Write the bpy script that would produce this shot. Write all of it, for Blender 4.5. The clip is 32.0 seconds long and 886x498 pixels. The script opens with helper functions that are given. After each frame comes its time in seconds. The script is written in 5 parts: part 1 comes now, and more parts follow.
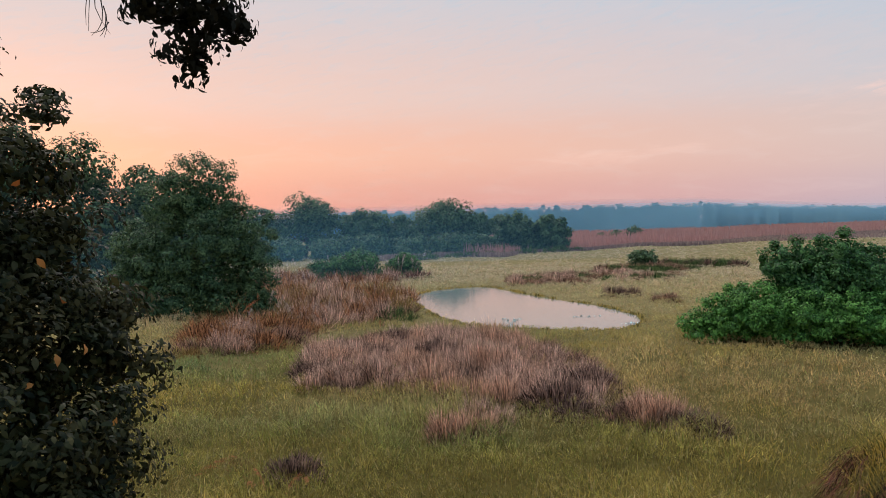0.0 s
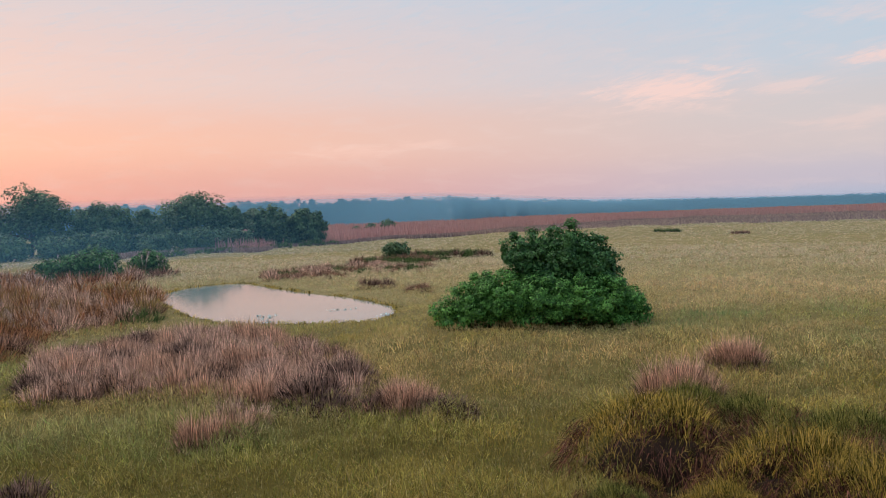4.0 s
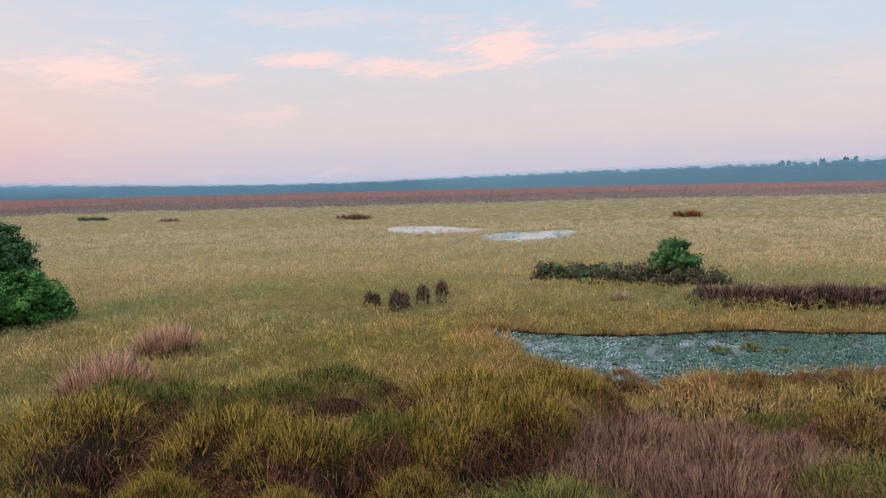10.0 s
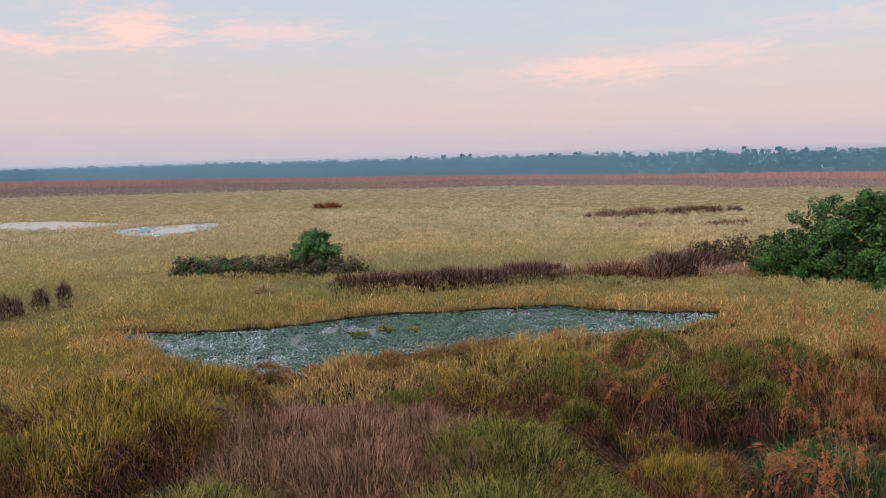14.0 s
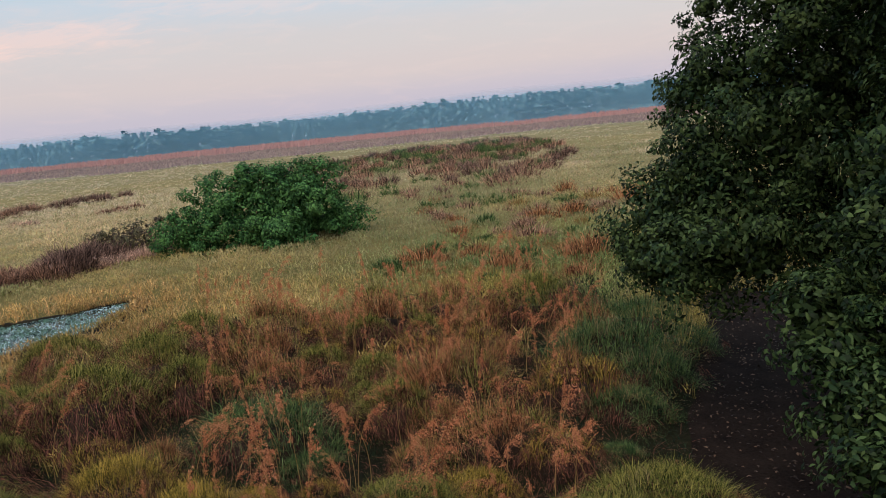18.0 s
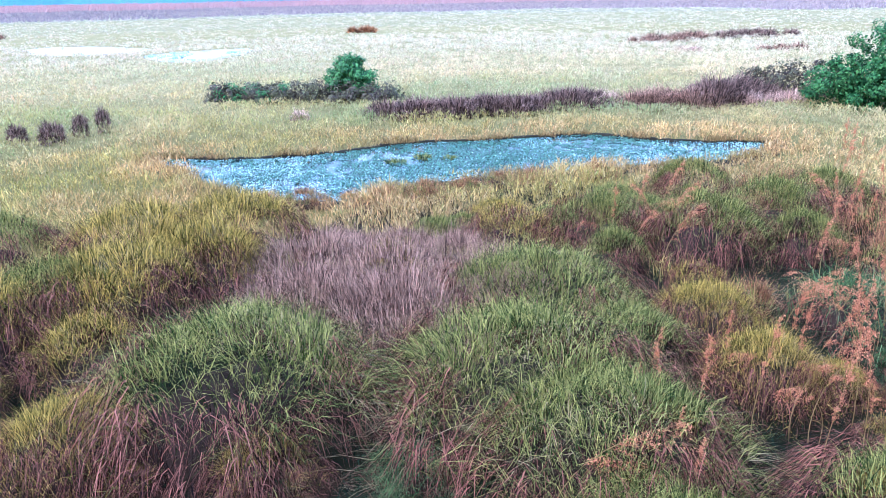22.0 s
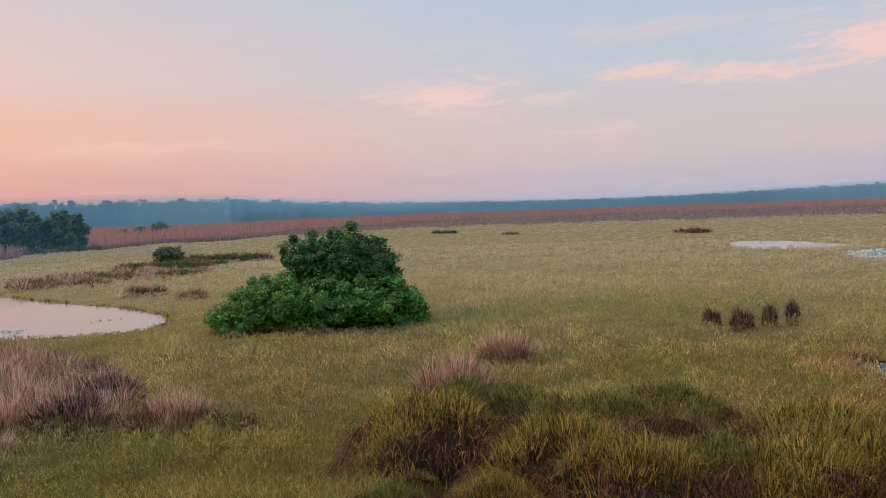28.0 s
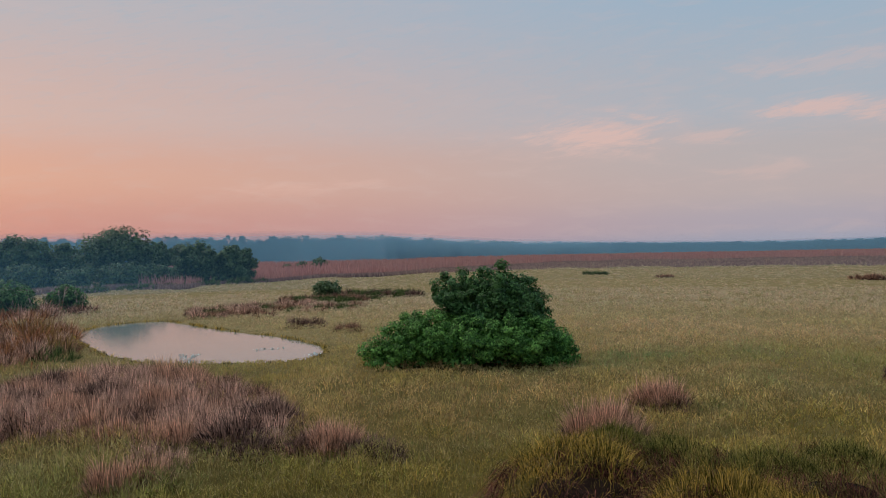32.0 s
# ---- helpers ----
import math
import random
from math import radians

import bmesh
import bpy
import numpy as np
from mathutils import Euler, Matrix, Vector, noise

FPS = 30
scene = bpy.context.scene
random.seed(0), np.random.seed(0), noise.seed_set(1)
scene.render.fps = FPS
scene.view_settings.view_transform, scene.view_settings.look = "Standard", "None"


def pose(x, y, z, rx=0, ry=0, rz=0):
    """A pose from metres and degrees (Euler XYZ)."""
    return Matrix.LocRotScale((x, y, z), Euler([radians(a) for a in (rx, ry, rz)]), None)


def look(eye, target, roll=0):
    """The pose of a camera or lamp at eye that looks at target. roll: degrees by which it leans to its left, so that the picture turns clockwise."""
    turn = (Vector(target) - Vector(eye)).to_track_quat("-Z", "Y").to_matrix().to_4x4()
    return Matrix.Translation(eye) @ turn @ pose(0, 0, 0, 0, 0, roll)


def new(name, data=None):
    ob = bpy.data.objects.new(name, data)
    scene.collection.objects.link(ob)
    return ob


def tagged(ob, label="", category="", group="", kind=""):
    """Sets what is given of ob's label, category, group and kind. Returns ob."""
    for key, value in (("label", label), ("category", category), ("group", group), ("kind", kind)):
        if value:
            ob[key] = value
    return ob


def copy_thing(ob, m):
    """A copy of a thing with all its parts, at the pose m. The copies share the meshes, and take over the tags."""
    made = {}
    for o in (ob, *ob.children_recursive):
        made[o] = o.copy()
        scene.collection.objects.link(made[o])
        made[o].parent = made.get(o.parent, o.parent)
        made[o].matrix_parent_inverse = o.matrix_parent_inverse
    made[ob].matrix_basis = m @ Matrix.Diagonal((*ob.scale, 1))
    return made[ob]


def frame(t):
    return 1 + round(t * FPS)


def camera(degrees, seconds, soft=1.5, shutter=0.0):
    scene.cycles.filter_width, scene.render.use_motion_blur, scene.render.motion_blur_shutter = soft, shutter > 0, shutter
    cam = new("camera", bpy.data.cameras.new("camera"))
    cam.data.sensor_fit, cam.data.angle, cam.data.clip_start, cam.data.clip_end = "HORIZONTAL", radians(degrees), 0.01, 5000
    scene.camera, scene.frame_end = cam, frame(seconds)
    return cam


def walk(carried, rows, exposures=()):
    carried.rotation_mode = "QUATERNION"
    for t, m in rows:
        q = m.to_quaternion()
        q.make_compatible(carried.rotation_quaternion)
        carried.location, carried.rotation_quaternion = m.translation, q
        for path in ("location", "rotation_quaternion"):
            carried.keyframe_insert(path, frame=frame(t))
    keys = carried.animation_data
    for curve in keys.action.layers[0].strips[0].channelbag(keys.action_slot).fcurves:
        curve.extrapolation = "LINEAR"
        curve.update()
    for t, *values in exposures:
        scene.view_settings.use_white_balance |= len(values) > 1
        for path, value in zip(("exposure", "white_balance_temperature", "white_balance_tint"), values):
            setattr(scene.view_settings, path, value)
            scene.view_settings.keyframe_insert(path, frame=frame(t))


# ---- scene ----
cam = camera(60.17, 32.0, soft=0.9)
PATH = [
    (0, pose(-0.000, -0.000, 6.000, 88.528, 1.606, -1.593)),
    (0.5, pose(-0.011, -0.014, 6.000, 88.363, 1.522, -3.233)),
    (1, pose(0.007, 0.015, 5.996, 88.266, 1.558, -5.132)),
    (1.5, pose(0.014, 0.053, 6.011, 88.139, 1.520, -7.530)),
    (2, pose(0.038, 0.049, 6.013, 88.042, 1.713, -9.894)),
    (2.5, pose(0.048, 0.056, 6.009, 87.892, 1.834, -12.469)),
    (4.5, pose(0.088, 0.122, 6.004, 87.282, 2.100, -22.633)),
    (5, pose(0.079, 0.103, 6.009, 87.047, 2.158, -25.982)),
    (5.5, pose(0.128, 0.141, 6.002, 86.855, 2.294, -29.268)),
    (6, pose(0.185, 0.200, 5.993, 86.632, 2.367, -32.390)),
    (6.5, pose(0.200, 0.212, 5.987, 86.432, 2.235, -35.372)),
    (7, pose(0.218, 0.225, 5.981, 86.253, 2.090, -38.493)),
    (7.5, pose(0.229, 0.216, 5.980, 86.059, 2.073, -41.722)),
    (8, pose(0.254, 0.227, 5.969, 85.888, 1.822, -45.209)),
    (8.5, pose(0.276, 0.223, 5.983, 85.708, 1.492, -49.191)),
    (9, pose(0.289, 0.204, 5.981, 85.577, 1.303, -53.367)),
    (9.5, pose(0.306, 0.224, 5.987, 85.457, 1.134, -57.310)),
    (10, pose(0.328, 0.225, 5.969, 85.343, 1.309, -60.644)),
    (10.5, pose(0.338, 0.200, 5.955, 85.260, 1.374, -63.282)),
    (11, pose(0.316, 0.204, 5.957, 85.124, 1.743, -66.076)),
    (11.5, pose(0.387, 0.262, 5.940, 85.013, 1.596, -69.168)),
    (12, pose(0.419, 0.178, 5.970, 84.799, 1.407, -72.275)),
    (12.5, pose(0.409, 0.162, 5.964, 84.765, 1.401, -74.612)),
    (13, pose(0.466, 0.137, 5.967, 84.639, 1.480, -77.519)),
    (13.5, pose(0.473, 0.144, 5.981, 84.461, 1.295, -81.137)),
    (14, pose(0.477, 0.150, 5.965, 84.284, 0.736, -86.866)),
    (14.5, pose(0.523, 0.129, 5.959, 84.362, 1.969, -95.160)),
    (15, pose(0.522, 0.159, 5.956, 84.077, 4.386, -104.488)),
    (15.5, pose(0.517, 0.006, 5.991, 82.889, 6.738, -113.746)),
    (17.5, pose(0.624, 0.074, 5.962, 80.835, 5.865, -128.535)),
    (18, pose(0.634, 0.060, 5.961, 80.590, 5.513, -130.637)),
    (18.5, pose(0.640, 0.065, 5.952, 78.240, 5.175, -127.436)),
    (19, pose(0.613, 0.098, 5.941, 75.989, 5.051, -117.414)),
    (19.5, pose(0.618, 0.119, 5.924, 73.561, 2.814, -107.102)),
    (20, pose(0.674, 0.112, 5.861, 70.493, 1.070, -97.661)),
    (20.5, pose(0.639, 0.135, 5.856, 68.438, 0.536, -90.601)),
    (21, pose(0.649, 0.128, 5.842, 67.681, 0.178, -88.968)),
    (21.5, pose(0.617, 0.138, 5.857, 68.308, 0.369, -86.742)),
    (22, pose(0.637, 0.135, 5.871, 71.600, 0.932, -84.097)),
    (22.5, pose(0.622, 0.138, 5.892, 75.446, 1.640, -81.554)),
    (23, pose(0.607, 0.144, 5.914, 78.234, 2.002, -80.228)),
    (23.5, pose(0.616, 0.167, 5.914, 79.077, 2.052, -79.966)),
    (24, pose(0.610, 0.161, 5.920, 80.116, 1.944, -79.818)),
    (24.5, pose(0.589, 0.178, 5.917, 80.665, 1.454, -76.479)),
    (25, pose(0.558, 0.187, 5.930, 81.610, 1.622, -71.209)),
    (25.5, pose(0.505, 0.160, 5.976, 82.584, 2.432, -64.919)),
    (26, pose(0.494, 0.162, 5.974, 83.995, 3.191, -58.777)),
    (26.5, pose(0.509, 0.205, 5.960, 85.134, 3.526, -52.900)),
    (28.5, pose(0.210, 0.160, 5.988, 87.614, 1.747, -32.734)),
    (29, pose(0.185, 0.139, 5.982, 88.107, 1.738, -31.506)),
    (29.5, pose(0.182, 0.154, 5.985, 88.262, 1.292, -30.789)),
    (30, pose(0.198, 0.154, 5.976, 88.556, 1.021, -29.978)),
    (30.5, pose(0.216, 0.159, 5.980, 88.966, 1.017, -29.039)),
    (31, pose(0.201, 0.161, 5.984, 89.449, 1.031, -27.746)),
    (31.5, pose(0.218, 0.160, 5.987, 89.884, 1.112, -26.302)),
    (32, pose(0.200, 0.158, 5.983, 90.328, 1.085, -24.762)),
]
EXPOSURES = [(0, -0.05, 6450, 8), (2.5, -0.02, 6450, 8), (4.5, 0.02, 6400, 8), (6, 0.12, 6300, 8), (9, 0.18, 6400, 9), (12, 0.12, 6500, 9), (14, 0.08, 6750, 12), (15.5, -0.06, 6500, 9),
             (18, 0.05, 6300, 6), (19, 0.6, 5950, 6), (20, 1.7, 5000, 12), (20.5, 2.3, 4650, 16), (21, 2.3, 4250, 11), (21.5, 2.25, 4250, 11), (22, 1.8, 4400, 11), (22.5, 0.85, 5400, 8), (23, 0.2, 6050, 7),
             (24.5, 0.1, 6250, 8), (26.5, 0.0, 6500, 10), (28.5, -0.14, 6500, 10), (31, -0.43, 6550, 10), (32, -0.48, 6550, 10)]
walk(cam, PATH, EXPOSURES)

# ---- world: dusk sky, orange towards the set sun, blue overhead, thin pink clouds ----
SUN_AZ = -32.0
world = bpy.data.worlds.new("dusk_sky")
scene.world = world
world.use_nodes = True
wn, wl = world.node_tree.nodes, world.node_tree.links
wn.clear()


def wmath(op, a, b=None, c=None, clamp=False):
    n = wn.new("ShaderNodeMath")
    n.operation, n.use_clamp = op, clamp
    for i, v in enumerate((a, b, c)):
        if v is None:
            continue
        if isinstance(v, (int, float)):
            n.inputs[i].default_value = v
        else:
            wl.new(v, n.inputs[i])
    return n.outputs[0]


def wramp(fac, stops):
    n = wn.new("ShaderNodeValToRGB")
    n.color_ramp.interpolation = "EASE"
    while len(n.color_ramp.elements) < len(stops):
        n.color_ramp.elements.new(0.5)
    for e, (p, c) in zip(n.color_ramp.elements, stops):
        e.position, e.color = p, (*c, 1)
    wl.new(fac, n.inputs[0])
    return n.outputs[0]


def wmix(fac, a, b):
    n = wn.new("ShaderNodeMix")
    n.data_type = "RGBA"
    for i, v in ((0, fac), (6, a), (7, b)):
        if isinstance(v, (int, float)):
            n.inputs[i].default_value = v
        elif isinstance(v, tuple):
            n.inputs[i].default_value = (*v, 1)
        else:
            wl.new(v, n.inputs[i])
    return n.outputs[2]


def build_sky():
    co = wn.new("ShaderNodeTexCoord").outputs["Generated"]
    sep = wn.new("ShaderNodeSeparateXYZ")
    wl.new(co, sep.inputs[0])
    x, y, z = sep.outputs
    el = wmath("MULTIPLY", wmath("ARCSINE", z), 180 / math.pi)
    az = wmath("MULTIPLY", wmath("ARCTAN2", x, y), 180 / math.pi)
    f = wmath("DIVIDE", wmath("MAXIMUM", el, 0.0), 60.0, clamp=True)
    cool = wramp(f, [(0.0, (0.44, 0.49, 0.63)), (0.03, (0.52, 0.49, 0.59)), (0.07, (0.61, 0.53, 0.56)), (0.11, (0.60, 0.545, 0.575)), (0.17, (0.52, 0.575, 0.67)),
                     (0.33, (0.41, 0.58, 0.76)), (1.0, (0.39, 0.51, 0.70))])
    warm = wramp(f, [(0.0, (0.58, 0.29, 0.31)), (0.04, (0.74, 0.34, 0.32)), (0.10, (0.86, 0.45, 0.36)), (0.17, (0.80, 0.54, 0.49)),
                     (0.30, (0.64, 0.58, 0.61)), (1.0, (0.41, 0.51, 0.69))])
    a = radians(SUN_AZ)
    dot = wmath("ADD", wmath("MULTIPLY", x, math.sin(a)), wmath("MULTIPLY", y, math.cos(a)))
    mr = wn.new("ShaderNodeMapRange")
    mr.interpolation_type = "SMOOTHSTEP"
    mr.inputs[1].default_value, mr.inputs[2].default_value = 0.12, 1.02
    wl.new(dot, mr.inputs[0])
    col = wmix(mr.outputs[0], cool, warm)
    # wisps: centre azimuth and elevation, half width and half height in degrees, strength
    wisps = [(36.5, 8.4, 4.6, 1.2, 0.85), (44, 7.9, 3.0, 0.5, 0.45), (51, 9.3, 2.8, 0.6, 0.8), (58.5, 8.7, 5.2, 0.7, 0.85), (65.5, 9.9, 4.4, 1.5, 1.0),
             (74, 9.9, 7.0, 0.9, 0.55), (98, 7.2, 5.5, 1.0, 0.8), (104, 7.8, 8.0, 1.0, 0.5), (47.5, 5.3, 3.0, 0.6, 0.3), (53, 12.2, 8.0, 0.7, 0.3),
             (13, 4.9, 4.0, 0.5, 0.35), (18.5, 5.3, 2.6, 0.4, 0.3), (71, 13.5, 1.6, 1.2, 0.5), (118, 9.5, 9.0, 0.8, 0.3)]
    def streaks(kx, ky, shear, scale, detail, rough):
        """Noise drawn out along the wind, in degrees of azimuth and elevation."""
        comb = wn.new("ShaderNodeCombineXYZ")
        wl.new(wmath("MULTIPLY", az, kx), comb.inputs[0])
        wl.new(wmath("MULTIPLY", wmath("ADD", el, wmath("MULTIPLY", az, shear)), ky), comb.inputs[1])
        t = wn.new("ShaderNodeTexNoise")
        t.inputs["Scale"].default_value, t.inputs["Detail"].default_value, t.inputs["Roughness"].default_value = scale, detail, rough
        t.inputs["Distortion"].default_value = 0.6
        wl.new(comb.outputs[0], t.inputs["Vector"])
        return t.outputs[0]

    broad, fine = streaks(0.16, 0.75, 0.0, 1.5, 5, 0.6), streaks(0.35, 1.7, -0.22, 1.6, 6, 0.65)
    nv = wmath("ADD", wmath("MULTIPLY", wmath("SUBTRACT", broad, 0.5), 2.6), wmath("MULTIPLY", wmath("SUBTRACT", fine, 0.5), 1.5))
    total = None
    for wa, we, hw, hh, k in wisps:
        u = wmath("DIVIDE", wmath("SUBTRACT", az, wa), hw)
        v = wmath("DIVIDE", wmath("SUBTRACT", wmath("ADD", el, wmath("MULTIPLY", u, -0.08)), we), hh)
        d = wmath("SQRT", wmath("ADD", wmath("MULTIPLY", u, u), wmath("MULTIPLY", v, v)))
        m = wmath("MULTIPLY", wmath("MULTIPLY", wmath("SUBTRACT", wmath("ADD", 1.25, nv), d), 1.0, clamp=True), k)
        veil = wmath("MULTIPLY", wmath("SUBTRACT", wmath("ADD", 1.0, wmath("MULTIPLY", nv, 0.6)), wmath("MULTIPLY", d, 0.45), clamp=True), 0.28 * k)
        m = wmath("MAXIMUM", m, veil)
        total = m if total is None else wmath("MAXIMUM", total, m)
    col = wmix(wmath("MULTIPLY", total, 0.9, clamp=True), col, (0.95, 0.63, 0.575))
    # faint streaks everywhere above the haze, and greyer veils high up
    col = wmix(wmath("MULTIPLY", wmath("SUBTRACT", broad, 0.50, clamp=True), 0.9), col, (0.76, 0.60, 0.60))
    high = wmath("MULTIPLY", wmath("SUBTRACT", el, 6.0), 0.12, clamp=True)
    col = wmix(wmath("MULTIPLY", wmath("MULTIPLY", wmath("SUBTRACT", 0.5, fine, clamp=True), 1.3), high), col, (0.40, 0.58, 0.72))
    # below the horizon the haze colour goes on
    sky = wn.new("ShaderNodeTexSky")
    sky.sky_type, sky.sun_disc = "NISHITA", False
    sky.sun_elevation, sky.sun_rotation = radians(1.0), radians(SUN_AZ)
    bg = wn.new("ShaderNodeBackground")
    wl.new(col, bg.inputs[0])
    bg.inputs[1].default_value = 1.0
    bg2 = wn.new("ShaderNodeBackground")
    wl.new(sky.outputs[0], bg2.inputs[0])
    bg2.inputs[1].default_value = 0.05
    add = wn.new("ShaderNodeAddShader")
    wl.new(bg.outputs[0], add.inputs[0])
    wl.new(bg2.outputs[0], add.inputs[1])
    out = wn.new("ShaderNodeOutputWorld")
    wl.new(add.outputs[0], out.inputs[0])


build_sky()

sun_data = bpy.data.lights.new("sun", "SUN")
sun_data.energy, sun_data.angle, sun_data.color = 2.7, radians(60), (1.0, 0.86, 0.78)
sun = new("sun", sun_data)
sun.matrix_world = look((60 * math.sin(radians(SUN_AZ)), 60 * math.cos(radians(SUN_AZ)), 75), (0, 0, 0))


# ---- materials ----
def shader(name):
    m = bpy.data.materials.new(name)
    m.use_nodes = True
    nt = m.node_tree
    return m, nt.nodes, nt.links, nt.nodes["Principled BSDF"], nt.nodes["Material Output"]


def plant(name, c1, c2, rnd="island", trans=0.3, rough=0.6, noise_scale=0.6, attr="", val=0.35, spec=0.25, mix=0.7):
    """Leaf or blade: two colours mixed by a random per piece and by a soft noise in the place; light passes through."""
    m, n, l, b, out = shader(name)
    geo = n.new("ShaderNodeNewGeometry")
    if rnd == "island":
        r = geo.outputs["Random Per Island"]
    else:
        r = n.new("ShaderNodeObjectInfo").outputs["Random"]
    tx = n.new("ShaderNodeTexNoise")
    tx.inputs["Scale"].default_value, tx.inputs["Detail"].default_value = noise_scale, 3
    l.new(geo.outputs["Position"], tx.inputs["Vector"])
    f = n.new("ShaderNodeMath")
    f.operation, f.use_clamp = "MULTIPLY_ADD", True
    l.new(tx.outputs[0], f.inputs[0])
    f.inputs[1].default_value = 1.6
    sub = n.new("ShaderNodeMath")
    sub.operation = "MULTIPLY_ADD"
    l.new(r, sub.inputs[0])
    sub.inputs[1].default_value, sub.inputs[2].default_value = mix, -0.3 - mix / 2
    l.new(sub.outputs[0], f.inputs[2])
    if attr:
        a = n.new("ShaderNodeAttribute")
        a.attribute_name = attr
        col = a.outputs["Color"]
    else:
        mx = n.new("ShaderNodeMix")
        mx.data_type = "RGBA"
        l.new(f.outputs[0], mx.inputs[0])
        mx.inputs[6].default_value, mx.inputs[7].default_value = (*c1, 1), (*c2, 1)
        col = mx.outputs[2]
    hs = n.new("ShaderNodeHueSaturation")
    l.new(col, hs.inputs["Color"])
    v = n.new("ShaderNodeMath")
    v.operation = "MULTIPLY_ADD"
    l.new(geo.outputs["Random Per Island"], v.inputs[0])
    v.inputs[1].default_value, v.inputs[2].default_value = 2 * val, 1 - val
    l.new(v.outputs[0], hs.inputs["Value"])
    l.new(hs.outputs[0], b.inputs["Base Color"])
    b.inputs["Roughness"].default_value = rough
    b.inputs["Specular IOR Level"].default_value = spec
    if trans:
        t = n.new("ShaderNodeBsdfTranslucent")
        l.new(hs.outputs[0], t.inputs[0])
        ms = n.new("ShaderNodeMixShader")
        ms.inputs[0].default_value = trans
        l.new(b.outputs[0], ms.inputs[1])
        l.new(t.outputs[0], ms.inputs[2])
        l.new(ms.outputs[0], out.inputs[0])
    return m


def rough_mat(name, c1, c2, scale=4.0, rough=0.9, bump=0.3, fine=40.0, spec=0.2):
    """Soil or bark: two colours by a coarse and a fine noise, with relief."""
    m, n, l, b, out = shader(name)
    geo = n.new("ShaderNodeNewGeometry")
    t1 = n.new("ShaderNodeTexNoise")
    t1.inputs["Scale"].default_value, t1.inputs["Detail"].default_value = scale, 6
    t2 = n.new("ShaderNodeTexNoise")
    t2.inputs["Scale"].default_value, t2.inputs["Detail"].default_value = fine, 4
    for t in (t1, t2):
        l.new(geo.outputs["Position"], t.inputs["Vector"])
    s = n.new("ShaderNodeMath")
    s.operation = "ADD"
    l.new(t1.outputs[0], s.inputs[0])
    l.new(t2.outputs[0], s.inputs[1])
    mr = n.new("ShaderNodeMapRange")
    mr.inputs[1].default_value, mr.inputs[2].default_value = 0.7, 1.3
    l.new(s.outputs[0], mr.inputs[0])
    mx = n.new("ShaderNodeMix")
    mx.data_type = "RGBA"
    l.new(mr.outputs[0], mx.inputs[0])
    mx.inputs[6].default_value, mx.inputs[7].default_value = (*c1, 1), (*c2, 1)
    l.new(mx.outputs[2], b.inputs["Base Color"])
    b.inputs["Roughness"].default_value, b.inputs["Specular IOR Level"].default_value = rough, spec
    if bump:
        bp = n.new("ShaderNodeBump")
        bp.inputs["Strength"].default_value, bp.inputs["Distance"].default_value = bump, 0.03
        l.new(s.outputs[0], bp.inputs["Height"])
        l.new(bp.outputs[0], b.inputs["Normal"])
    return m


def water_mat(name, colour, rough, ripple):
    m, n, l, b, out = shader(name)
    geo = n.new("ShaderNodeNewGeometry")
    b.inputs["Roughness"].default_value = rough
    b.inputs["IOR"].default_value = 1.33
    t = n.new("ShaderNodeTexNoise")
    t.inputs["Scale"].default_value, t.inputs["Detail"].default_value = 1.5, 3
    l.new(geo.outputs["Position"], t.inputs["Vector"])
    mx = n.new("ShaderNodeMix")
    mx.data_type = "RGBA"
    l.new(t.outputs[0], mx.inputs[0])
    mx.inputs[6].default_value = (*[c * 0.7 for c in colour], 1)
    mx.inputs[7].default_value = (*[c * 1.3 for c in colour], 1)
    l.new(mx.outputs[2], b.inputs["Base Color"])
    bp = n.new("ShaderNodeBump")
    bp.inputs["Strength"].default_value, bp.inputs["Distance"].default_value = ripple, 0.02
    t2 = n.new("ShaderNodeTexNoise")
    t2.inputs["Scale"].default_value = 5.0
    l.new(geo.outputs["Position"], t2.inputs["Vector"])
    l.new(t2.outputs[0], bp.inputs["Height"])
    l.new(bp.outputs[0], b.inputs["Normal"])
    return m


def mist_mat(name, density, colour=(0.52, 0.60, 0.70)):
    """Tinted layer standing in for haze: lets most light through, scatters the rest; the sheet carries its thickness.
    """
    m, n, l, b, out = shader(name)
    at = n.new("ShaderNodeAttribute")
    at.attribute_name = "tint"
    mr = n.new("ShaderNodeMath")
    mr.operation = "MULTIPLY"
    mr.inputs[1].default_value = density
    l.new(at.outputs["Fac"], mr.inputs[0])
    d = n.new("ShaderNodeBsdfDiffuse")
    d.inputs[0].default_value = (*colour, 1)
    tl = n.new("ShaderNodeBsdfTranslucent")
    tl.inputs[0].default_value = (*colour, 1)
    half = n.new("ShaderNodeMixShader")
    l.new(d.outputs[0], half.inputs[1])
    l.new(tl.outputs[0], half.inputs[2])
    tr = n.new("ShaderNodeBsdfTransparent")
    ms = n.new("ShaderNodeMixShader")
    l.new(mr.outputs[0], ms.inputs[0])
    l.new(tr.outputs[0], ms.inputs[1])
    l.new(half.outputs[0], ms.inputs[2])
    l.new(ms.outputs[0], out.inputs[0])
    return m


